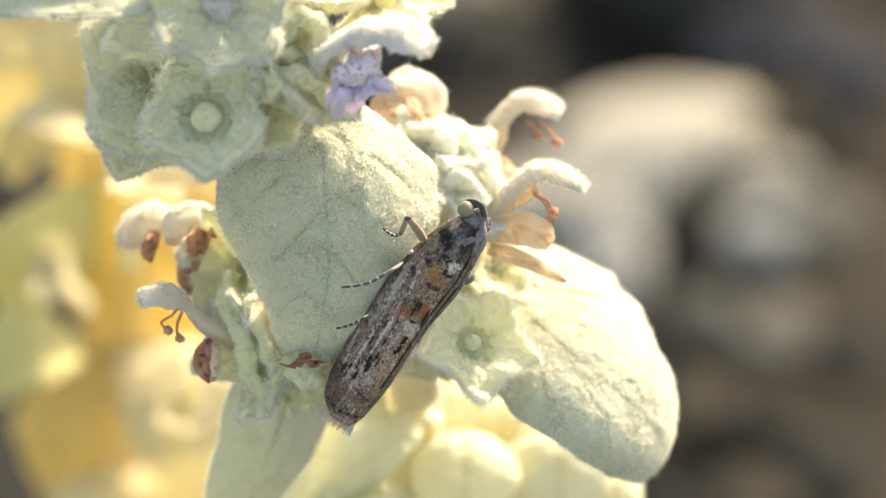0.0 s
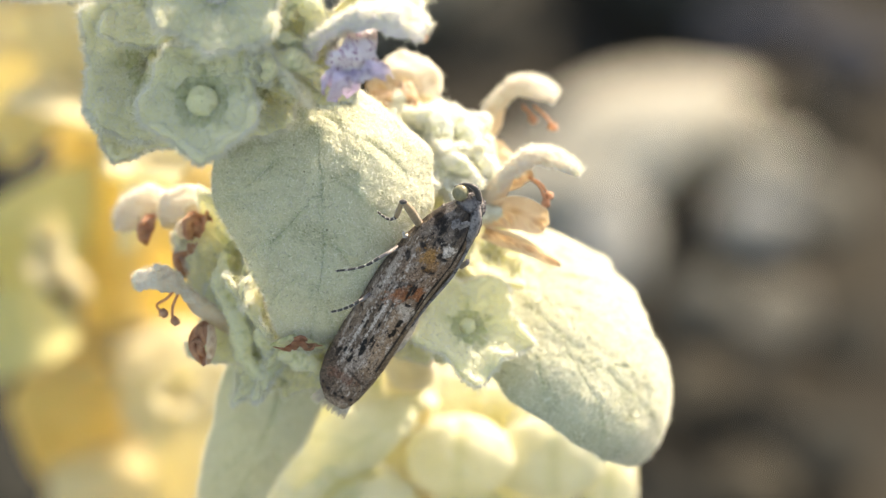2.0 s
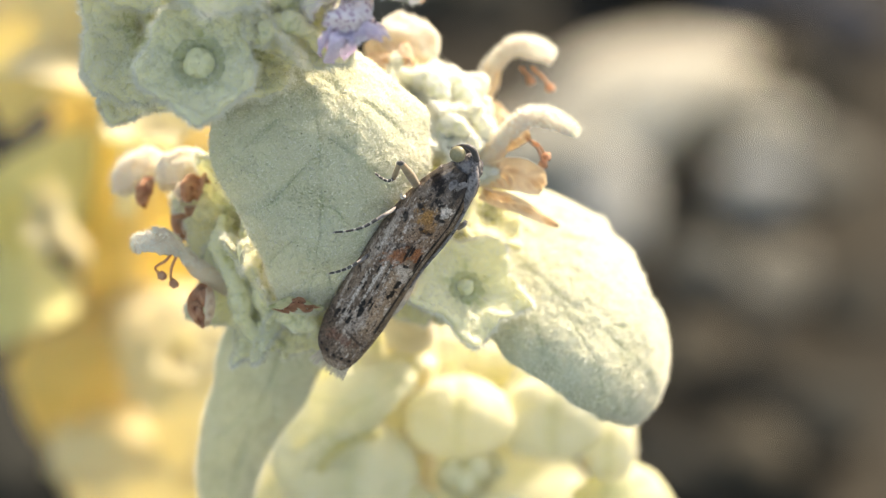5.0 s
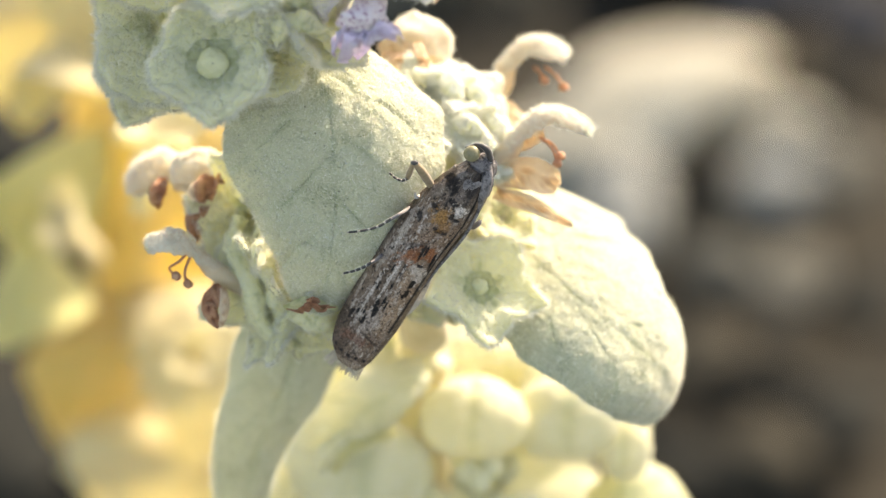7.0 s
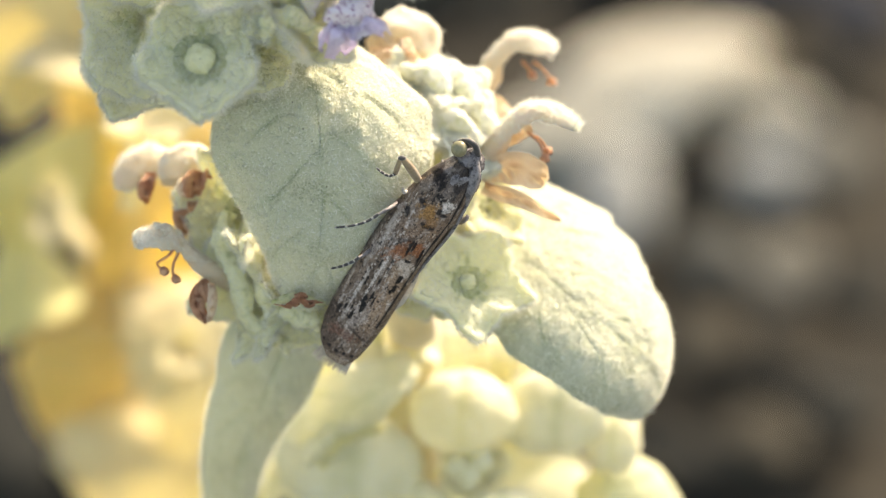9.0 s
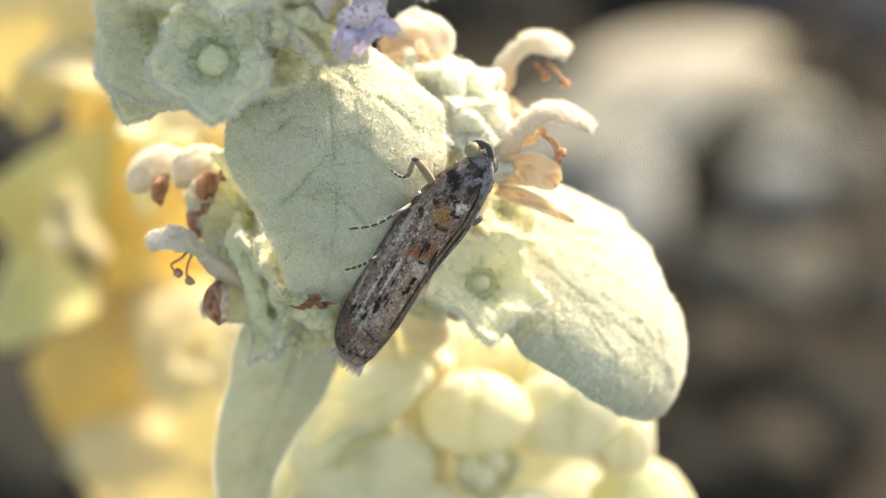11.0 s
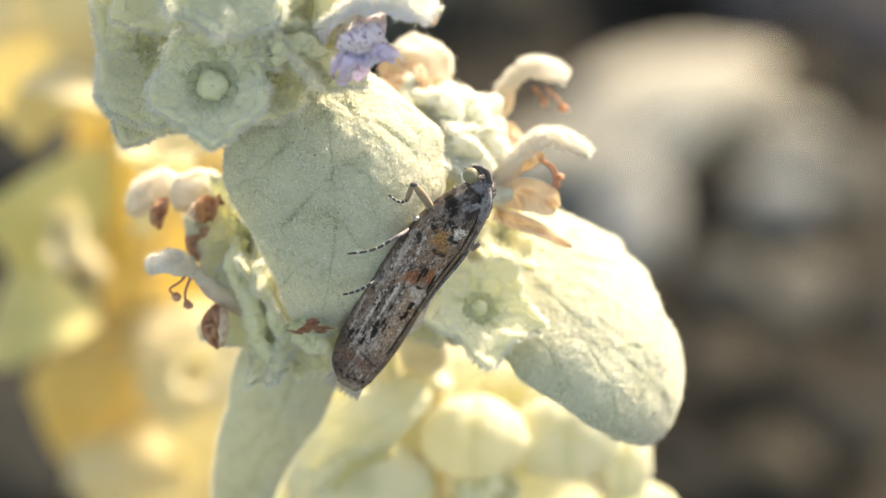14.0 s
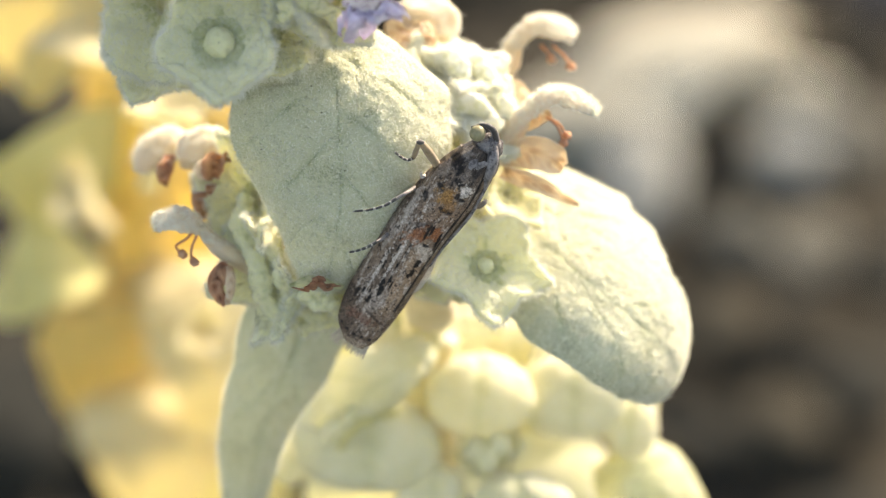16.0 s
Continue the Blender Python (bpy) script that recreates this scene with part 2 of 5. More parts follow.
LIP = skin("white corolla", (0.72, 0.68, 0.70), (0.90, 0.87, 0.88), 0.40, None)
VIOLET = skin("violet lip", (0.68, 0.56, 0.72), (0.93, 0.87, 0.92), 0.40, None, coarse=1600)
SPECK = skin("speckled lip", (0.80, 0.70, 0.71), (0.93, 0.88, 0.87), 0.35, None, spots=(5200, 0.30, (0.30, 0.07, 0.20)))
DRY = skin("dry tan petal", (0.82, 0.67, 0.47), (0.95, 0.86, 0.69), 0.48, (0.98, 0.84, 0.62), coarse=1500, vein=(0.45, 0.22, 0.10))
OCHRE = skin("dry ochre lip", (0.70, 0.48, 0.30), (0.90, 0.74, 0.54), 0.40, (0.95, 0.70, 0.45), coarse=1500)
SMOKE = skin("withered grey-brown", (0.26, 0.22, 0.18), (0.60, 0.56, 0.48), 0.2, None, coarse=2500, grain=1.0)
RUST = skin("dry rust petal", (0.44, 0.20, 0.11), (0.72, 0.46, 0.28), 0.32, (0.85, 0.46, 0.24), coarse=2200, sheen=0.1, vein=(0.28, 0.10, 0.05))
STRAW = skin("pale dry hood", (0.72, 0.63, 0.47), (0.90, 0.85, 0.71), 0.38, (0.92, 0.74, 0.5))


# ---- builders for the plant's organs ----
def leaf_sheet(rib, widths, across, cup=0.5, quilt=0.18, nu=90, nv=70, thick=0.32, lean=0.0, vein_set=6, grit=0.0, wave=0.1, roll_right=0.0, bend_left=2.2):
    """A blade round its midrib: half widths (left, right) along it, across = direction to its right side, cup = how far the sides fall back."""
    c = spline(rib, nu)
    s = np.linspace(0, 1, nu)
    d = unit(np.gradient(c, axis=0))
    ac = unit(np.asarray(across, float))
    side = unit(ac - (d @ ac)[:, None] * d)
    back = unit(np.cross(side, d))           # away from the upper face
    wl, wr = profile([(a, b) for a, b, _ in widths], s), profile([(a, b) for a, _, b in widths], s)
    t = np.linspace(-1, 1, nv)
    tt = np.sin(t * math.pi / 2) * 0.35 + t * 0.65
    w = np.where(tt[None] < 0, wl[:, None], wr[:, None])
    e = 0.05 * fuzz(np.stack([np.repeat(s[:, None], nv, 1) * 9, np.sign(tt)[None] + 0 * w, 0 * w], -1), 1.0, 2, rib[0][0])
    x = tt[None] * w * (1 + e * np.abs(tt[None]) ** 3)
    fall = (cup * np.abs(tt[None]) ** np.where(tt[None] < 0, bend_left, 2.2) + roll_right * np.clip(tt[None] - 0.25, 0, 1) ** 1.6) * np.maximum(w, 0.3) * 0.55
    vein = np.exp(-(x / 0.12) ** 2) * 0.42 * (0.6 + 0.4 * np.sin(s * 23)[:, None])
    phase = (s[:, None] * vein_set - np.abs(tt[None]) * 1.35 + 0.22 * fuzz(np.stack([s[:, None] * 3 + 0 * x, tt[None] * 1.5 + 0 * x, 0 * x], -1), 1.0, 2, rib[0][2]) + 0.3 * (tt[None] > 0))
    near = np.abs(phase - np.round(phase)) / vein_set * np.linalg.norm(np.asarray(rib[-1]) - np.asarray(rib[0]))
    vein = np.maximum(vein, np.exp(-(near / 0.16) ** 2) * 0.4 * np.clip(0.5 + fuzz(np.stack([s[:, None] * 6 + 0 * x, x, 0 * x], -1), 1.0, 2, 2.2), 0, 1.3) * np.clip(np.abs(tt[None]) * 5, 0, 1) * (1 - np.abs(tt[None]) ** 3))
    p = c[:, None] + side[:, None] * x[..., None] + back[:, None] * fall[..., None]
    bumps = quilt * (fuzz(p, 0.55, 2, rib[0][2]) * 0.35 + fuzz(p, 1.1, 1, rib[0][2]) * 0.25) + 0.05 * fuzz(p, 2.2, 2) + grit * fuzz(p, 6.5, 2)
    off = vein * quilt * 1.15 - bumps
    edge = np.clip(np.minimum(1 - np.abs(tt)[None], np.minimum(s, 1 - s)[:, None] * 3) * 6, 0, 1)
    p = p + back[:, None] * (off * (0.3 + 0.7 * edge))[..., None]
    p = p + back[:, None] * (wave * fuzz(p, 0.35, 1, 3.1) * np.abs(tt[None]) ** 2)[..., None]
    v, f = sheet(p, thick * (0.35 + 0.65 * edge))
    net = np.abs(fuzz(p, 1.15, 2, 9.0))
    net = np.exp(-(net / 0.045) ** 2) * 0.26
    mask = np.clip(np.maximum(vein * 2.2, net), 0, 0.85).ravel()
    edges = [(p[:, 0], p[:, 0] - p[:, 2]), (p[:, -1], p[:, -1] - p[:, -3]), (p[-1], p[-1] - p[-3])]
    return v, f, np.concatenate([mask, mask]), edges


def leaf(parent, rib, widths, across, material=None, hair=110, hair_len=0.17, label="", clumps=0, **shape):
    v, f, veins, edges = leaf_sheet(rib, widths, across, **shape)
    ob = part("leaf", (v, f), material or FELT, parent, label, veins=veins)
    if hair:
        part("wool", join_wool(wool(v, f, hair * 2.2, hair_len, 0.012, 0.9), wool(v, f, hair * 0.35, hair_len * 1.9, 0.009, 0.5), wool(v, f, 1 + clumps, hair_len * 1.2, 0.035, 1.2),
                               *[rim_wool(e, o, hair * 0.5, hair_len * 1.6, 0.016) for e, o in edges]), HAIR, ob, "fine white felted hairs", "stuff")
    return ob


def axes(facing, roll=0.0):
    """Right, up and outward directions of a flower that faces so."""
    n = unit(facing)
    r = unit(np.cross(V(0, 0, 1), n)) if abs(n[2]) < 0.95 else V(1, 0, 0)
    u = np.cross(n, r)
    a = radians(roll)
    return r * math.cos(a) + u * math.sin(a), -r * math.sin(a) + u * math.cos(a), n


def calyx(parent, centre, facing, reach, lobes=5, star=0.22, cup=0.15, depth=4.0, mouth=0.8, ruffle=0.12, roll=0.0, stretch=(1, 1),
          knob=True, material=None, hair=120, hair_len=0.2, label="", thick=0.5, seed=0.0, nu=72, nv=240):
    """A funnel-shaped woolly calyx: ribbed tube, flaring limb with pointed lobes, and a knob in its mouth."""
    r, u, n = axes(facing, roll)
    mouth = mouth if knob else mouth * 0.6
    a = np.linspace(0, 2 * math.pi, nv, endpoint=False)
    s = np.linspace(0, 1, nu)[:, None]
    lobe = 1 - np.abs(((a * lobes / (2 * math.pi)) % 1.0) * 2 - 1)
    lobe = (1 - lobe) ** 1.4                              # 1 at a lobe's tip, 0 between two
    lobe = lobe * (1 + 0.25 * np.sin(a * 2 + seed) + 0.2 * np.sin(a + seed * 2))
    rim = reach * (1 - star * 0.5 + star * lobe) * (1 + 0.05 * np.sin(3 * a + seed * 3) + 0.02 * np.sin(17 * a + seed))
    k = np.clip((s - 0.42) / 0.58, 0, 1)
    rad = np.where(s < 0.42, mouth * (0.55 + 0.45 * (s / 0.42)), mouth + (rim[None] - mouth) * k ** 0.9)
    rad = rad * (1 + 0.03 * np.cos(a * lobes * 2)[None] * (1 - k))
    h = np.where(s < 0.42, -depth * (1 - s / 0.42), 0.0) + reach * cup * k ** 1.4 * np.ones_like(a)[None]
    h = h - 0.16 * np.exp(-((k - 0.12) / 0.16) ** 2)
    h = h + ruffle * reach * k ** 2 * (0.6 * np.cos(a * lobes)[None] + 0.7 * np.sin(a * 3 + seed)[None])
    p = rad[..., None] * (stretch[0] * np.cos(a)[None, :, None] * r + stretch[1] * np.sin(a)[None, :, None] * u) + h[..., None] * n + np.asarray(centre)
    vein = np.cos(a * lobes * 2)[None] * k * (1 - k)
    p = p + n * (0.2 * vein + 0.22 * fuzz(p, 1.1, 2, seed) * k + 0.06 * fuzz(p, 4.2, 2, seed) + 0.2 * np.exp(-((k - 0.93) / 0.1) ** 2) * (0.7 + 0.5 * np.sin(a * 9 + seed))[None])[..., None]
    vf = sheet(p, thick * (1 - 0.75 * k ** 8 * np.ones_like(rad)), True)
    green = np.exp(-((k - 0.04 - 0.03 * np.cos(a * 11 + seed)[None]) / 0.06) ** 2) * (0.8 + 0.2 * np.cos(a * 11 + seed)[None])
    green = np.maximum(green, 0.75 * np.clip(np.cos(a * lobes + math.pi)[None], 0, 1) ** 8 * np.exp(-((k - 0.25) / 0.22) ** 2))
    green = np.maximum(green, 0.16 * np.exp(-(fuzz(p, 1.6, 2, seed + 3) / 0.07) ** 2) * np.clip(0.4 + fuzz(p, 0.7, 1, seed), 0, 1))
    green = np.clip(green * np.ones_like(rad), 0, 0.9).ravel()
    ob = part("calyx", vf, material or CALYX, parent, label, veins=np.concatenate([green, green]))
    if hair:
        part("wool", join_wool(wool(*vf, hair * 1.4, hair_len * 0.8, 0.012, 0.9), wool(*vf, hair * 0.35, hair_len * 1.6, 0.015, 0.5),
                               rim_wool(np.vstack([p[-1], p[-1, :1]]), np.vstack([p[-1] - p[-4], (p[-1] - p[-4])[:1]]), hair * 0.9, hair_len * 1.9, 0.022)), HAIR, ob, "fine white felted hairs", "stuff")
    if knob:
        ring = sheet(np.asarray(centre) + (mouth * np.linspace(0.25, 1.02, 6))[:, None, None] * (stretch[0] * np.cos(a)[None, :, None] * r + stretch[1] * np.sin(a)[None, :, None] * u)
                     + (-0.18 + 0.05 * np.cos(10 * a))[None, :, None] * n, 0.06, True)
        part("throat", ring, THROAT, ob, "green hairy throat of the calyx")
        kb = blob(np.asarray(centre) - n * 0.02, mouth * 0.68, (1, 1, 1), 0.14, 2.2, 24, 36)
        kw = wool(*kb, 420, 0.14, 0.012, 0.9)
        kb = (np.vstack([kb[0], kw[0]]), [*sorted_faces(kb[1]), *[x + len(kb[0]) for x in kw[1]]])
        part("seed_knob", kb, CALYX, ob, "pale woolly knob in the throat")
    return ob


def rolled(parent, points, radii, material=None, hair=300, hair_len=0.2, seed=0.0, label="", name="lobe"):
    """A rolled, puckered woolly lobe."""
    v, f = tube(points, radii, 22, 60)
    c = spline(points, 60)
    near = np.vstack([np.repeat(c, 22, 0), c[:1], c[-1:]])
    out = unit(v - near + 1e-6)
    v = v + out * (0.16 * fuzz(v, 1.5, 2, seed) + 0.06 * fuzz(v, 4.5, 2, seed))[:, None]
    green = 0.7 * np.exp(-(fuzz(v, 1.5, 2, seed + 7) / 0.09) ** 2)
    ob = part(name, (v, f), material or CALYX, parent, label, veins=green)
    if hair:
        part("wool", join_wool(wool(v, f, hair, hair_len * 0.8, 0.012, 0.9), wool(v, f, hair * 0.3, hair_len * 1.6, 0.009, 0.5)), HAIR, ob, "fine white felted hairs", "stuff")
    return ob


def hood(parent, path, width, up, material=None, stamens=(), hair=150, hair_len=0.25, fringe=0.0, label="", flare=1.25, arch=115, lump=0.15, tan=False):
    """A dried hooded flower: arched half-tube with a woolly back, and stamens hanging from its mouth."""
    nu, nv = 44, 34
    c = spline(path, nu)
    d = unit(np.gradient(c, axis=0))
    up = unit(np.asarray(up, float))
    s = np.linspace(0, 1, nu)
    side = unit(np.cross(d, up))
    upn = np.cross(side, d)
    w = width * profile([(0, 0.62), (0.25, 0.55), (0.55, 0.8), (0.8, flare), (0.93, flare * 0.92), (1, flare * 0.55)], s)
    a = np.radians(np.linspace(-1, 1, nv))[None] * (arch - 25 * s[:, None] ** 2 + 50 * (1 - s[:, None]) ** 4)
    p = c[:, None] + w[:, None, None] * (np.sin(a)[..., None] * side[:, None] + np.cos(a)[..., None] * 0.8 * upn[:, None])
    p = p + lump * width * fuzz(p, 2.4 / width, 2, path[0][0])[..., None] * upn[:, None]
    vf = sheet(p, 0.11 * width ** 0.5)
    ob = part("corolla", vf, material or STRAW, parent, label)
    if hair:
        upm = upn.mean(0)
        part("wool", wool(*vf, hair, hair_len, keep=lambda o, m: m @ upm > -0.15, bend=unit(d[-1]) * 0.5), HAIR, ob, "white woolly hairs", "stuff")
    if fringe:
        edge = p[-3:].reshape(-1, 3)
        t = wool(edge, [tuple(x) for x in grid_faces(3, nv)], 900, fringe, 0.03, 0.35, unit(d[-1]) * 2.2)
        part("fringe", t, HAIR, ob, "white hair fringe", "stuff")
    if tan:
        part("tube", tube(path[:3], (width * 0.76, width * 0.72, width * 0.70, width * 0.3), 14, 24), DRY, ob, "tan dry flower tube")
    for pts in stamens:
        st = tube(pts, (0.07, 0.06, 0.055), 8, 12)
        part("stamen", st, RUST, ob, "brown withered stamen")
        part("anther", blob(pts[-1], 0.19, (1.1, 0.8, 1.0), 0.4, 1.8, 12, 16), RUST, ob)
    return ob


def dome(parent, centre, radius, squash, material=None, hair=260, hair_len=0.3, label="", seed=0.0):
    """A shrivelled woolly hood seen from its back, drawn in at its lower rim."""
    v, f = blob(centre, radius, squash, 0.08, 1.3, 36, 52)
    q = (v - np.asarray(centre)) / radius
    fold = 0.07 * fuzz(q, 2.6, 2, seed) - 0.05 * np.abs(np.sin(np.arctan2(q[:, 1], q[:, 0]) * 4 + seed)) * np.clip(0.3 - q[:, 2], 0, 1)
    v = v + unit(q) * (radius * fold)[:, None]
    v[:, 2] += np.clip(-(q[:, 2] + 0.35), 0, 1) * radius * 0.9 * np.clip(0.6 - q[:, 1], 0, 1)
    ob = part("corolla", (v, f), material or STRAW, parent, label)
    part("wool", wool(v, f, hair, hair_len, 0.018, 0.8), HAIR, ob, "white woolly hairs", "stuff")
    return ob


def crumple(parent, centre, radius, squash, material, name="lower_lip", label="", seed=0.0):
    """A shrivelled, folded petal."""
    v, f = blob(centre, radius, squash, 0.0, 1.0, 36, 48)
    q = v - np.asarray(centre)
    fold = np.abs(fuzz(q / radius, 1.5, 2, seed)) * 0.75 + 0.10 * fuzz(q / radius, 4.0, 2, seed)
    return part(name, (np.asarray(centre) + q * (0.72 + 0.7 * fold)[:, None], f), material, parent, label)


def petal(parent, rib, widths, across, material, name="petal", label="", **shape):
    keys = dict(cup=0.4, quilt=0.08, thick=0.12, nu=40, nv=30, wave=0.25)
    keys.update(shape)
    v, f, veins, _ = leaf_sheet(rib, widths, across, **keys)
    return part(name, (v, f), material, parent, label, veins=veins)


def lobe(parent, centre, radius, squash, seed, material=None):
    """A plump woolly lobe with a crease down its middle and a puckered rim."""
    v, f = blob(centre, radius, squash, 0.05, 1.4, 40, 56)
    q = (v - np.asarray(centre)) / radius
    crease = np.exp(-((q[:, 0] + 0.15 * np.sin(seed * 3)) / 0.12) ** 2) * np.clip(-q[:, 1] + 0.3, 0, 1)
    v = v + unit(q) * (radius * (0.025 * fuzz(q, 2.0, 2, seed) - 0.08 * crease))[:, None]
    ob = part("lobe", (v, f), material or LOWFELT, parent, "plump cream woolly lobe", veins=0.6 * crease)
    part("wool", wool(v, f, 130, 0.3, 0.03, 0.8), HAIR, ob, "fine white felted hairs", "stuff")
    return ob


# ---- ground and stones ----
def stone_material(name, low, high, grain=900.0):
    m, nt, nodes, links, bsdf = shader(name)
    tc = nodes.new("ShaderNodeTexCoord")
    n1, n2 = nodes.new("ShaderNodeTexNoise"), nodes.new("ShaderNodeTexNoise")
    n1.inputs["Scale"].default_value, n1.inputs["Detail"].default_value = 60, 6
    n2.inputs["Scale"].default_value, n2.inputs["Detail"].default_value = grain, 4
    for n in (n1, n2):
        links.new(tc.outputs["Object"], n.inputs["Vector"])
    add = nodes.new("ShaderNodeMath")
    add.operation, add.inputs[1].default_value = "MULTIPLY_ADD", 0.4
    links.new(n2.outputs["Fac"], add.inputs[0])
    links.new(n1.outputs["Fac"], add.inputs[2])
    ramp = nodes.new("ShaderNodeValToRGB")
    ramp.color_ramp.elements[0].position, ramp.color_ramp.elements[1].position = 0.45, 0.95
    ramp.color_ramp.elements[0].color, ramp.color_ramp.elements[1].color = (*low, 1), (*high, 1)
    links.new(add.outputs[0], ramp.inputs[0])
    links.new(ramp.outputs[0], bsdf.inputs["Base Color"])
    bsdf.inputs["Roughness"].default_value = 0.95
    bsdf.inputs["Specular IOR Level"].default_value = 0.12
    bp = nodes.new("ShaderNodeBump")
    bp.inputs["Distance"].default_value, bp.inputs["Strength"].default_value = 0.001, 0.7
    links.new(add.outputs[0], bp.inputs["Height"])
    links.new(bp.outputs[0], bsdf.inputs["Normal"])
    return m


SOIL = stone_material("dark soil", (0.019, 0.0168, 0.012), (0.045, 0.040, 0.029), 500)
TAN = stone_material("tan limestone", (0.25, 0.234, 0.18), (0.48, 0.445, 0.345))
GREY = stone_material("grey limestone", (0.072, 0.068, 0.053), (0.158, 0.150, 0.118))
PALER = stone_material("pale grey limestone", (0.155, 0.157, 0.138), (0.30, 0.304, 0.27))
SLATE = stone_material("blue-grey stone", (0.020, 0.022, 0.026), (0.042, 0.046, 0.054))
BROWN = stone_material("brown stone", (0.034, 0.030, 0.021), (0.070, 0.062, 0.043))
# for dark stones, and near-black stones whose colour carries the shade of gaps
DARK = stone_material("dark and shaded stone", (0.016, 0.0158, 0.0122), (0.038, 0.0378, 0.030))


def ground_sheet():
    """One sheet, fine near the plant and coarse out to the horizon."""
    k = np.concatenate([-np.geomspace(600, 0.6, 26), np.linspace(-0.55, 0.55, 90), np.geomspace(0.6, 600, 26)])
    x, y = np.meshgrid(k, k + 0.25, indexing="ij")
    p = np.stack([x, y, 0 * x], -1)
    near = np.exp(-(np.hypot(x, y - 0.25) / 0.4) ** 2)
    p[..., 2] = (0.006 * fuzz(p, 18, 3) - 0.004) * near
    me = bpy.data.meshes.new("ground")
    filled(me, p.reshape(-1, 3), grid_faces(len(k), len(k)))
    me.materials.append(SOIL)
    me.polygons.foreach_set("use_smooth", [True] * len(me.polygons))
    return tagged(new("ground", me), "dark stony soil under the plants", "ground", "", "structure")


ground_sheet()


def stone(x, y, r, squash, material, label, seed=0.0, rough=0.22):
    """A weathered stone bedded in the soil, x and y in metres."""
    v, f = blob((0, 0, 0), 1.0, squash, rough, 1.0, 26, 40)
    q = v / np.linalg.norm(v, axis=1, keepdims=True)
    v = v * r * (1 + 0.16 * fuzz(q, 1.3, 3, seed)[:, None])
    chips = np.round(fuzz(q, 1.1, 1, seed + 5) * 3) / 3
    v = v * (1 + 0.06 * chips[:, None])
    me = bpy.data.meshes.new("stone")
    filled(me, v, f)
    me.materials.append(material)
    me.polygons.foreach_set("use_smooth", [True] * len(me.polygons))
    ob = new("stone", me)
    ob.location = (x, y, r * squash[2] * 0.45)
    ob.rotation_euler = (0, 0, seed * 2.1)
    return tagged(ob, label, "stone", "stones behind the plant")


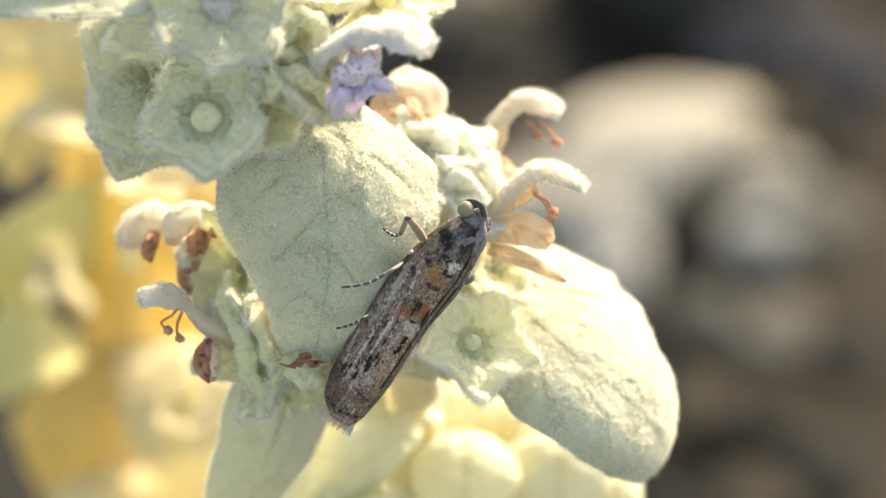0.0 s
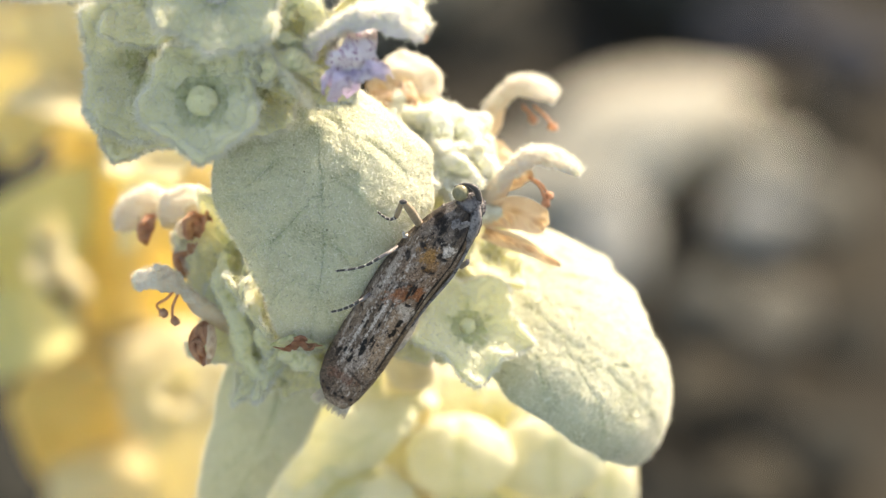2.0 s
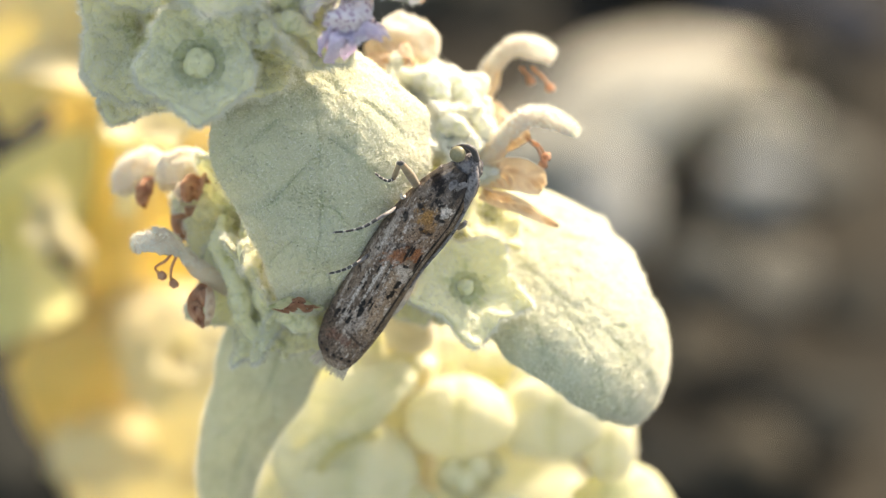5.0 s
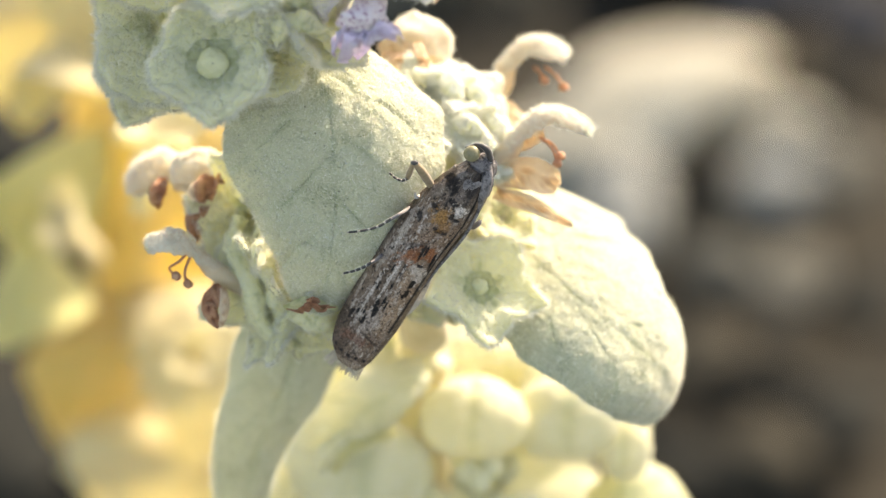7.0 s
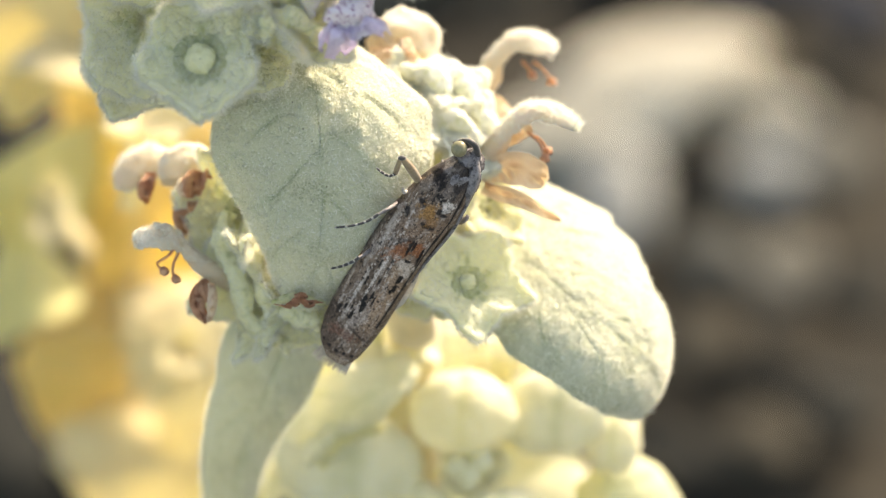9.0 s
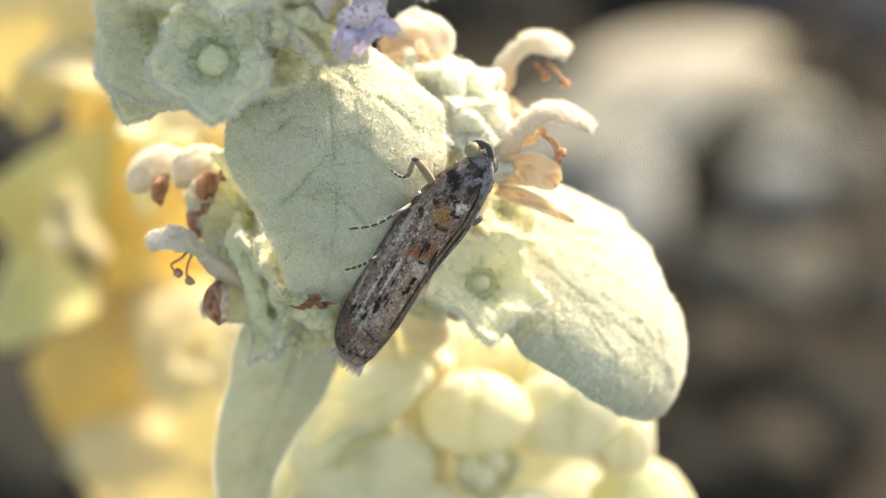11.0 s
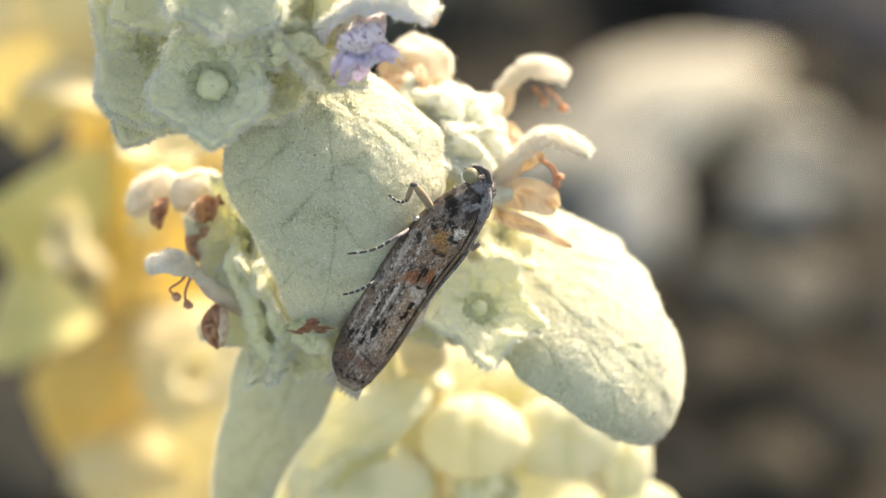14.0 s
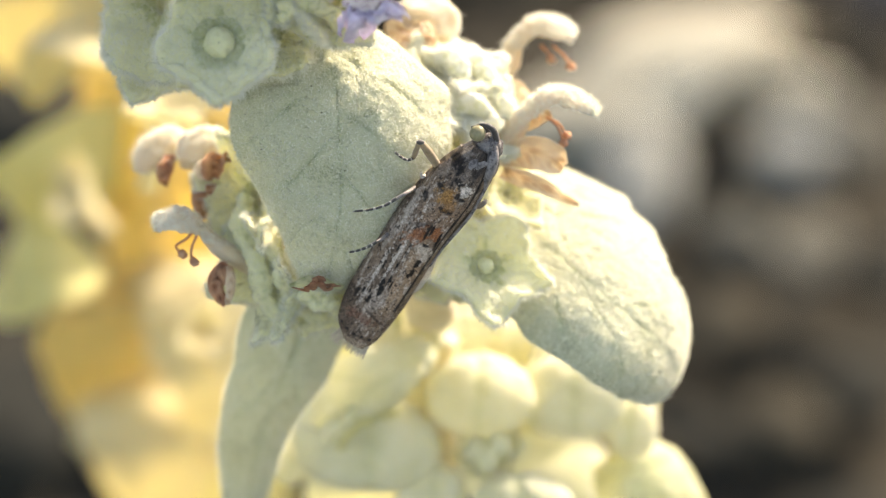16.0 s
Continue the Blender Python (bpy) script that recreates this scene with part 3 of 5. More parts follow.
# x, y on the ground (m), radius (m), flatness
STONES = [
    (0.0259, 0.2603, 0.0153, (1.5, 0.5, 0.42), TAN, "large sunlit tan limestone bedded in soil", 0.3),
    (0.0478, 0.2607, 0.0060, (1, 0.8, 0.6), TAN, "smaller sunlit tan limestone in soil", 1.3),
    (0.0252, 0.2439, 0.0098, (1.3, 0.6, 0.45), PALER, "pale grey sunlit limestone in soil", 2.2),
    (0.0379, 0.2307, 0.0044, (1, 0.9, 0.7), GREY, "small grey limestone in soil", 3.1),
    (0.0097, 0.2914, 0.0077, (1.3, 0.7, 0.4), DARK, "stone bedded in soil, shade put into its near-black colour", 6.1),
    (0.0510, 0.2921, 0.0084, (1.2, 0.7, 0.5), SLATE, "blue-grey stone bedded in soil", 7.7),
    (0.0572, 0.2719, 0.0047, (1, 0.8, 0.5), DARK, "stone in a hollow of the soil, the hollow's shade put into its colour", 4.4),
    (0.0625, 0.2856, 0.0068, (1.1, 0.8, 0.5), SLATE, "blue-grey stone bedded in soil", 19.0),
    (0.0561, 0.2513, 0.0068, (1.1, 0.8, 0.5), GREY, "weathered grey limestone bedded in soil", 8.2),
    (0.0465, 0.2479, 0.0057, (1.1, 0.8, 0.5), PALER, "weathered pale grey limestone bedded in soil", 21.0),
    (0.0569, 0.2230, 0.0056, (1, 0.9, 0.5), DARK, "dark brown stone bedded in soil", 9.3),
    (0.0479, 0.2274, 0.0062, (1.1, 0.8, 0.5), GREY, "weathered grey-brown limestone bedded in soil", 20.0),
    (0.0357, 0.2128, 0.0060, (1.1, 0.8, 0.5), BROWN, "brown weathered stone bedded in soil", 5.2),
    (0.0453, 0.2090, 0.0040, (1, 0.8, 0.5), DARK, "stone in a hollow of the soil, the hollow's shade put into its colour", 11.1),
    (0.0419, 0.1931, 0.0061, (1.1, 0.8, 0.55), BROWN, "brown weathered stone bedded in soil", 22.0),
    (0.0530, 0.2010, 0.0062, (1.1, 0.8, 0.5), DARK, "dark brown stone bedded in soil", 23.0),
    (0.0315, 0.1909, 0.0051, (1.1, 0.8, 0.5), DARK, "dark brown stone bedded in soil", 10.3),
    # these two stand for shadowed ground, darkened in colour
    (-0.0568, 0.2508, 0.0110, (1.1, 0.8, 0.5), DARK, "stone bedded in soil, shade put into its near-black colour", 13.0),
    (-0.0543, 0.1934, 0.0121, (1.1, 0.8, 0.5), DARK, "stone bedded in soil, shade put into its near-black colour", 14.0),
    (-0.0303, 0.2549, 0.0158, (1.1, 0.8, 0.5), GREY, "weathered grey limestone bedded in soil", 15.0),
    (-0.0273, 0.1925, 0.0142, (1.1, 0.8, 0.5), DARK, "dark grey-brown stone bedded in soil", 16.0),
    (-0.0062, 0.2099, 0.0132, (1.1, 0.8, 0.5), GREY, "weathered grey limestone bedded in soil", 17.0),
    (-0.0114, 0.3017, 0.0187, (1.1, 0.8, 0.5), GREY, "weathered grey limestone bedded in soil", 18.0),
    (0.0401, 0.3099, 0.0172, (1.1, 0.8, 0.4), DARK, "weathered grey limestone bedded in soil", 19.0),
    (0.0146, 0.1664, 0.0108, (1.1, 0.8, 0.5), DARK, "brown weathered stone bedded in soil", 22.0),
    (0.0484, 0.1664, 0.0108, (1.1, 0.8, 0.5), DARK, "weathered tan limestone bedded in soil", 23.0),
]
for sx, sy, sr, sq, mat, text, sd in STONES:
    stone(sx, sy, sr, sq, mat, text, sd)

# ---- the flowering plant ----
plant = thing("woolly_plant", V(2.00, 139.68, -147.79), "pale grey-green woolly flowering plant with withered hooded flowers", "plant")
part("stem", tube([V(2.00, 139.68, -147.79), V(0.5, 109, -112), V(-0.5, 50.5, -42), V(-0.92, 22.00, -8.00), V(-1.06, 13.50, -4.33), V(-3.29, 9.00, 2.41), V(-7.95, 2.00, 9.65), V(-8.80, -5.00, 14.52)],
                  (1.7, 1.6, 1.35, 1.3, 1.3, 1.25, 1.1, 0.7), 18, 80), STEM, plant, "tan felted square stem")

# leaf on which the moth rests
leaf(plant, [V(-5.35, 2.40, 8.50), V(-5.15, 0.70, 6.20), V(-4.90, 0.00, 3.40), V(-4.82, 0.50, 0.53), V(-5.15, 1.50, -1.99), V(-5.70, 2.80, -3.85)],
     [(0, 1.4, 1.5), (0.03, 2.5, 2.6), (0.06, 3.0, 3.4), (0.1, 3.5, 4.1), (0.2, 4.35, 5.05), (0.38, 4.9, 5.15), (0.52, 4.4, 4.8), (0.66, 3.4, 4.2), (0.8, 2.5, 3.2), (0.92, 1.7, 1.9), (1, 0.9, 0.8)],
     V(1, 0.05, 0), hair=150, hair_len=0.15, cup=0.72, roll_right=0.30, clumps=110, quilt=0.32, nu=270, nv=230, vein_set=5, grit=0.036, label="broad felted grey-green leaf with sunken veins")
# leaf hanging out to the side in the sun
leaf(plant, [V(1.36, 9.50, 2.02), V(3.69, 6.80, -1.02), V(6.36, 5.20, -3.47), V(8.55, 5.00, -5.27), V(10.06, 6.40, -6.80), V(10.54, 8.80, -8.23)],
     [(0, 1.6, 2.2), (0.1, 2.4, 4.4), (0.2, 3.1, 5.4), (0.35, 3.4, 5.3), (0.5, 3.35, 4.75), (0.65, 3.05, 4.1), (0.82, 2.65, 3.2), (0.93, 2.0, 2.7), (1, 1.4, 1.5)],
     V(0.55, 0.50, 0.70), hair=130, hair_len=0.17, cup=0.62, bend_left=4.0, quilt=0.13, nu=230, nv=200, vein_set=5, grit=0.016, clumps=60, label="sunlit felted pale leaf with sunken veins")
# shaded leaf hanging below
leaf(plant, [V(-5.92, 8.50, -3.14), V(-6.71, 8.60, -5.26), V(-7.77, 9.60, -7.95), V(-8.94, 11.50, -10.74), V(-9.71, 14.50, -13.96), V(-10.05, 18.00, -16.77)],
     [(0, 1.5, 1.2), (0.12, 2.4, 2.0), (0.3, 2.5, 2.5), (0.5, 2.1, 2.1), (0.7, 1.6, 1.4), (0.88, 1.0, 0.9), (1, 0.2, 0.2)],
     V(1, 0.1, 0.2), hair=110, hair_len=0.18, cup=0.7, quilt=0.2, vein_set=5, label="drooping felted grey-green leaf in shade")
# leaf above the upper whorl
leaf(plant, [V(-10.53, -1.00, 13.68), V(-13.57, -3.00, 12.81), V(-16.89, -4.00, 12.34), V(-20.54, -4.00, 12.14)],
     [(0, 0.9, 0.9), (0.3, 1.5, 1.5), (0.7, 1.3, 1.3), (0.92, 0.8, 0.8), (1, 0.2, 0.2)], V(0, 0.25, 1), hair=120, label="felted pale leaf")

# upper whorl
calyx(plant, V(-10.02, -2.70, 7.09), V(-0.06, -1, 0.30), 2.55, 5, 0.22, 0.06, 4.5, 0.98, 0.05, roll=54, hair=300, hair_len=0.22, label="star-shaped woolly calyx, flower fallen", seed=0.4)
grey_calyx = calyx(plant, V(-9.41, -2.90, 11.84), V(0.0, -0.93, 0.25), 2.85, 7, 0.12, 0.12, 4.5, 0.9, 0.06, roll=10, knob=False, hair=420, hair_len=0.24, label="round woolly calyx with a grey throat", seed=1.7)
crumple(grey_calyx, V(-9.36, -3.00, 11.78), 0.85, (1, 0.45, 0.85), SMOKE, "throat", "grey-brown withered throat", 7.0)
calyx(plant, V(-12.89, 1.10, 8.96), V(-0.2, -1, 0.35), 3.1, 5, 0.16, 0.08, 4.0, 0.9, 0.08, roll=8, stretch=(0.86, 1.25), knob=False, hair=300, hair_len=0.26, label="broad woolly calyx with a hairy rim", seed=2.6)
calyx(plant, V(-13.10, 2.30, 6.88), V(-0.1, -1, 0.3), 2.3, 5, 0.3, 0.1, 3.0, 0.8, 0.08, roll=-108, knob=False, hair=260, label="small greenish woolly calyx", seed=2.9)
calyx(plant, V(-5.95, -0.70, 9.48), V(0.45, -0.85, 0.12), 2.5, 5, 0.2, 0.45, 3.6, 0.75, 0.30, roll=20, knob=False, hair=380, label="cupped woolly calyx holding a flower", seed=3.3, stretch=(0.85, 1.15))
calyx(plant, V(-7.48, -2.50, 8.68), V(0.1, -0.9, -0.2), 0.62, 5, 0.3, 0.5, 1.5, 0.25, 0.1, roll=0, knob=False, hair=380, label="small woolly bud", seed=4.1, nu=30, nv=60)
calyx(plant, V(-2.12, 0.90, 12.60), V(0.6, -0.4, 0.5), 1.9, 5, 0.2, 0.6, 4.0, 0.8, 0.12, roll=30, knob=False, hair=260, label="sunlit woolly calyx", seed=5.2)
calyx(plant, V(-5.60, -0.10, 12.89), V(0.3, -0.6, 0.6), 2.4, 5, 0.2, 0.5, 4.0, 0.8, 0.12, roll=10, knob=False, hair=260, label="sunlit woolly calyx", seed=6.0)
calyx(plant, V(-8.01, 0.70, 7.81), V(0.2, -0.95, 0.1), 2.2, 5, 0.15, 0.2, 3.0, 0.8, 0.12, roll=25, knob=False, hair=260, label="woolly calyx behind the others", seed=6.6)
calyx(plant, V(-12.09, 1.40, 11.89), V(-0.3, -0.9, 0.3), 2.7, 5, 0.15, 0.2, 3.0, 0.8, 0.12, roll=5, knob=False, hair=200, label="woolly calyx behind the others", seed=6.9)

for pts, rad, sd in (
    ([V(-6.71, -2.10, 10.58), V(-6.24, -2.50, 11.39), V(-5.51, -2.50, 11.39), V(-5.17, -2.30, 10.66), V(-5.53, -1.90, 9.85)], (0.35, 0.5, 0.5, 0.45, 0.25), 1.0),
    ([V(-7.28, -2.30, 8.59), V(-6.29, -2.50, 8.92), V(-5.22, -2.30, 8.40), V(-4.56, -1.50, 7.55)], (0.3, 0.45, 0.42, 0.25), 2.0),
    ([V(-7.02, -1.70, 9.42), V(-6.51, -1.90, 9.90), V(-5.83, -1.70, 9.37), V(-5.31, -1.30, 8.94)], (0.3, 0.4, 0.4, 0.3), 3.0),
    ([V(-7.75, -1.90, 9.40), V(-7.26, -2.70, 8.91), V(-7.06, -2.90, 8.46), V(-7.17, -2.70, 8.18)], (0.25, 0.35, 0.38, 0.3), 4.0),
    ([V(-7.04, -1.30, 8.00), V(-6.04, -1.50, 7.65), V(-4.94, -1.10, 7.47)], (0.3, 0.4, 0.25), 5.0),
):
    rolled(plant, pts, rad, seed=sd, label="curled woolly calyx lobe")

# the fresh flower
fresh = hood(plant, [V(-5.09, -1.90, 9.35), V(-4.45, -3.30, 10.00), V(-3.30, -4.30, 10.47), V(-1.84, -4.30, 10.47), V(-0.59, -3.90, 9.82)], 0.95, V(0.1, -0.5, 1), material=LIP,
             hair=380, hair_len=0.4, label="fresh white and violet hooded flower", flare=1.0, arch=110, lump=0.32, stamens=[[V(-0.95, -3.70, 10.14), V(-0.63, -3.90, 10.01), V(-0.44, -4.10, 9.80)]])
petal(fresh, [V(-3.08, -3.10, 10.30), V(-3.24, -4.70, 9.59), V(-3.38, -5.10, 8.91), V(-3.50, -4.50, 8.32)], [(0, 0.6, 0.6), (0.5, 0.85, 0.85), (1, 1.1, 1.2)], V(1, 0.1, 0.1), SPECK,
      "throat", "white throat speckled with purple", cup=1.0, quilt=0.3, wave=0.6)
for lip_rib, lip_w in (([V(-3.43, -4.70, 8.55), V(-3.09, -5.00, 8.29), V(-2.52, -4.70, 8.12), V(-2.00, -3.90, 8.35)], 0.5), ([V(-3.54, -4.70, 8.50), V(-3.68, -4.90, 8.00), V(-3.89, -4.10, 7.56), V(-4.01, -3.30, 7.36)], 0.75),
                       ([V(-3.74, -4.50, 8.56), V(-4.17, -4.50, 8.27), V(-4.48, -3.90, 7.96), V(-4.60, -3.30, 7.70)], 0.45)):
    petal(fresh, lip_rib, [(0, 0.4, 0.4), (0.4, lip_w, lip_w), (0.75, lip_w * 1.1, lip_w), (1, 0.2, 0.2)], V(1, 0.0, 0.35), VIOLET, "lower_lip", "crumpled violet lower lip", cup=0.5, quilt=1.0, wave=1.6)

# withered flower behind the upper leaf edge
old = dome(plant, V(-1.22, 8.80, 8.50), 1.62, (1.05, 0.75, 0.92), label="withered pale hooded flower", seed=2.0)
petal(old, [V(-3.07, 8.60, 8.54), V(-2.48, 8.00, 8.67), V(-1.89, 7.80, 8.50), V(-1.47, 7.80, 7.92)], [(0, 0.4, 0.5), (0.4, 0.8, 0.7), (0.8, 0.7, 0.6), (1, 0.3, 0.3)], V(0.5, 0.1, 1), DRY, "side_lip", "dry yellowish lip", cup=0.5, quilt=0.5, wave=0.6)
petal(old, [V(-2.94, 7.60, 7.91), V(-2.04, 7.00, 7.67), V(-1.20, 6.80, 7.71), V(-0.58, 7.00, 7.46)], [(0, 0.4, 0.4), (0.4, 0.62, 0.55), (0.8, 0.5, 0.45), (1, 0.2, 0.2)], V(0.2, 0.1, 1), OCHRE, "lower_lip", "dry orange-brown lip", cup=0.6, quilt=0.7, wave=0.8)
petal(old, [V(-1.21, 7.20, 8.62), V(-1.04, 6.70, 8.12), V(-0.99, 6.60, 7.65)], [(0, 0.15, 0.15), (0.5, 0.32, 0.3), (1, 0.12, 0.12)], V(1, 0.1, 0.1), OCHRE, "side_lip", "", cup=0.6, quilt=0.4, wave=0.4)

# middle whorl, sunny side
for centre, facing, size, flare, turn, sd in (
    (V(-0.68, 6.40, 6.15), V(0.38, -0.62, 0.68), 1.7, 0.12, 35, 10.5),
    (V(0.81, 6.20, 6.14), V(0.38, -0.60, 0.70), 1.7, 0.12, 15, 7.0),
    (V(1.72, 6.00, 4.76), V(0.45, -0.62, 0.65), 1.5, 0.10, 40, 7.7),
    (V(0.41, 5.20, 4.55), V(0.35, -0.66, 0.66), 1.6, 0.14, 15, 10.9),
    (V(-0.10, 5.60, 5.34), V(0.36, -0.64, 0.68), 1.2, 0.10, 60, 12.3),
    (V(1.71, 5.00, 3.13), V(0.40, -0.68, 0.60), 1.5, 0.12, 25, 13.1),
):
    calyx(plant, centre, facing, size, 5, 0.3, flare, 3.0, 0.6, 0.16, roll=turn, knob=False, material=SUNFELT, hair=320, label="sunlit woolly calyx with folded lobes, sun glare put into its white colour", seed=sd)
calyx(plant, V(2.66, 6.20, 0.55), V(0.35, -0.85, 0.38), 1.75, 5, 0.36, 0.12, 4.0, 0.6, 0.08, roll=-55, knob=False, hair=150, label="pale green woolly calyx", seed=8.8)
calyx(plant, V(1.64, 3.40, -2.66), V(0.25, -0.93, 0.30), 2.45, 5, 0.34, 0.12, 4.5, 0.55, 0.02, roll=198, thick=0.35, hair=160, label="star-shaped pale green calyx", seed=9.4)
calyx(plant, V(-0.84, 7.00, -3.27), V(0.1, -1, 0.1), 1.1, 5, 0.28, 0.3, 3.0, 0.5, 0.12, roll=10, knob=False, hair=110, label="small pale green woolly calyx", seed=9.9)
h1 = hood(plant, [V(1.77, 10.80, 5.57), V(2.62, 10.00, 6.61), V(3.22, 9.40, 7.65), V(4.28, 9.20, 8.30), V(5.73, 9.20, 7.82)], 0.78, V(-0.2, -0.25, 1), hair=230, hair_len=0.3, fringe=0.0,
          label="withered cream hooded flower", flare=1.1, tan=True, stamens=[[V(4.80, 9.40, 7.57), V(5.33, 9.20, 7.11), V(5.67, 9.00, 6.59)], [V(4.29, 9.60, 7.58), V(4.62, 9.30, 7.19), V(4.77, 9.30, 6.92)]])
petal(h1, [V(1.98, 11.00, 5.05), V(2.70, 10.40, 5.38), V(4.03, 10.00, 4.75)], [(0, 0.5, 0.5), (0.6, 0.7, 0.8), (1, 0.3, 0.3)], V(0.3, 0.2, 1), DRY, "lower_lip", "dry tan lip", quilt=0.3)
h2 = hood(plant, [V(2.18, 5.80, 2.25), V(2.79, 5.20, 3.28), V(3.64, 4.80, 4.30), V(4.84, 4.60, 4.94), V(6.49, 4.60, 4.37)], 0.74, V(-0.25, -0.3, 1), hair=230, hair_len=0.3, fringe=0.5,
          label="withered cream hooded flower with a hair fringe", flare=0.95, tan=True,
          stamens=[[V(4.42, 5.00, 4.12), V(4.92, 4.60, 3.65), V(5.18, 4.60, 2.93)], [V(4.55, 5.20, 4.05), V(5.01, 5.00, 3.79), V(5.32, 5.00, 3.27)]])
petal(h2, [V(1.92, 5.60, 2.31), V(2.87, 5.00, 2.56), V(4.02, 4.60, 2.55), V(5.16, 4.80, 1.78)], [(0, 0.3, 0.3), (0.3, 0.45, 0.6), (0.65, 0.75, 0.85), (0.88, 0.7, 0.7), (1, 0.25, 0.25)],
      V(0.25, 0.1, -1), DRY, "lower_lip", "dry tan drooping lip", quilt=0.35, cup=0.7, wave=0.5)
petal(h2, [V(2.48, 5.00, 1.78), V(3.50, 4.50, 1.36), V(4.58, 4.50, 0.75), V(5.89, 4.90, 0.08)], [(0, 0.3, 0.3), (0.3, 0.42, 0.42), (0.7, 0.3, 0.25), (0.85, 0.12, 0.2), (1, 0.05, 0.05)],
      V(0.4, 0.1, -1), DRY, "lower_lip", "ragged tongue of the dry lip", quilt=0.4, wave=0.7)
petal(h2, [V(3.14, 5.60, 3.66), V(3.91, 5.20, 4.04), V(4.60, 5.00, 4.29)], [(0, 0.3, 0.3), (0.5, 0.4, 0.4), (1, 0.2, 0.2)], V(0.3, 0.1, 1), DRY, "side_lip", "", quilt=0.3)

for pts, rad, sd in (
    ([V(-1.27, 6.00, 6.92), V(-0.57, 5.60, 6.82), V(0.28, 5.40, 6.50), V(0.80, 5.60, 5.86)], (0.35, 0.55, 0.5, 0.3), 6.0),
    ([V(0.55, 6.40, 6.80), V(1.25, 6.00, 6.66), V(1.71, 5.80, 5.95), V(1.61, 6.00, 5.10)], (0.3, 0.5, 0.5, 0.3), 7.0),
    ([V(-0.10, 5.40, 4.30), V(0.41, 4.80, 4.62), V(1.31, 4.60, 4.61), V(2.02, 5.00, 4.03)], (0.3, 0.5, 0.5, 0.3), 8.0),
    ([V(0.16, 5.60, 5.60), V(0.31, 5.00, 4.93), V(0.41, 4.60, 4.15), V(0.46, 4.40, 3.24)], (0.25, 0.42, 0.45, 0.3), 8.5),
    ([V(1.71, 5.80, 5.22), V(2.28, 5.40, 5.00), V(2.59, 5.40, 4.43), V(2.49, 5.60, 3.66)], (0.25, 0.42, 0.4, 0.25), 9.0),
):
    rolled(plant, pts, rad, SUNFELT, hair=320, seed=sd, label="sunlit curled woolly calyx lobe")

# calyces added between the stem and the broad leaf, unseen, to block sun
for centre, facing, size, sd in ((V(-5.2, 6.0, 4.2), V(-0.1, -1, 0.3), 3.0, 31.0), (V(-3.4, 6.6, 0.2), V(0.1, -1, 0.1), 2.8, 32.0), (V(-6.4, 6.4, 0.8), V(-0.3, -1, 0.1), 2.6, 33.0)):
    calyx(plant, centre, facing, size, 5, 0.2, 0.3, 4.0, 0.8, 0.15, roll=20, knob=False, hair=60, label="added woolly calyx, unseen behind the leaf, that blocks sun", seed=sd)

# middle whorl, shaded side
calyx(plant, V(-8.77, 5.20, 0.41), V(-0.6, -0.85, 0.1), 2.5, 5, 0.2, 0.5, 4.5, 0.9, 0.3, roll=30, knob=False, hair=200, label="shaded grey-green woolly calyx", seed=11.0, stretch=(0.85, 1.15))
calyx(plant, V(-8.11, 5.00, -3.07), V(-0.55, -0.9, -0.25), 2.6, 6, 0.25, 0.4, 4.0, 0.85, 0.42, roll=10, knob=False, hair=240, label="pale wavy-lobed woolly calyx", seed=12.0, stretch=(0.7, 1.1))
calyx(plant, V(-5.90, 4.60, -4.10), V(0.0, -0.8, -0.6), 1.5, 5, 0.34, 0.4, 3.0, 0.7, 0.25, roll=30, knob=False, hair=140, label="small pale woolly calyx under the leaf tip", seed=13.0)
for pts, rad, sd in (
    ([V(-9.16, 4.40, 0.41), V(-9.55, 4.00, -0.62), V(-9.14, 4.00, -1.77), V(-8.66, 3.80, -2.79), V(-8.38, 4.20, -4.09), V(-7.16, 4.60, -5.54)], (0.3, 0.42, 0.4, 0.42, 0.42, 0.25), 11.0),
    ([V(-8.09, 3.60, 0.28), V(-8.39, 3.40, -0.74), V(-7.93, 3.40, -1.76), V(-7.63, 3.60, -2.92), V(-7.30, 4.20, -4.09)], (0.25, 0.38, 0.36, 0.38, 0.25), 12.0),
    ([V(-6.77, 3.80, -3.97), V(-6.11, 3.40, -4.22), V(-5.34, 3.40, -4.37), V(-4.87, 3.80, -5.00)], (0.25, 0.4, 0.42, 0.25), 13.0),
    ([V(-7.83, 4.60, -4.35), V(-7.32, 4.60, -5.13), V(-6.55, 4.80, -5.39)], (0.3, 0.4, 0.25), 14.0),
):
    rolled(plant, pts, rad, hair=220, seed=sd, label="pale ruffled woolly calyx lobe")
hl1 = dome(plant, V(-11.32, 7.20, 2.49), 1.32, (1.0, 0.80, 0.95), hair=340, label="withered flower with a grey woolly hood", seed=1.0)
petal(hl1, [V(-10.01, 5.60, 2.46), V(-10.56, 5.20, 2.25), V(-10.85, 5.00, 1.73), V(-10.78, 5.40, 1.27)], [(0, 0.3, 0.3), (0.4, 0.55, 0.5), (0.75, 0.5, 0.5), (1, 0.15, 0.15)], V(1, 0.1, 0.3), RUST, "lower_lip", "curled rust-brown lip", cup=-0.6, quilt=0.6, wave=0.6)
petal(hl1, [V(-11.24, 5.40, 2.15), V(-11.34, 5.00, 1.63), V(-11.18, 5.20, 1.22)], [(0, 0.2, 0.2), (0.5, 0.32, 0.28), (1, 0.12, 0.12)], V(1, 0.1, 0.1), DRY, "side_lip", "", cup=0.6, quilt=0.5, wave=0.4)
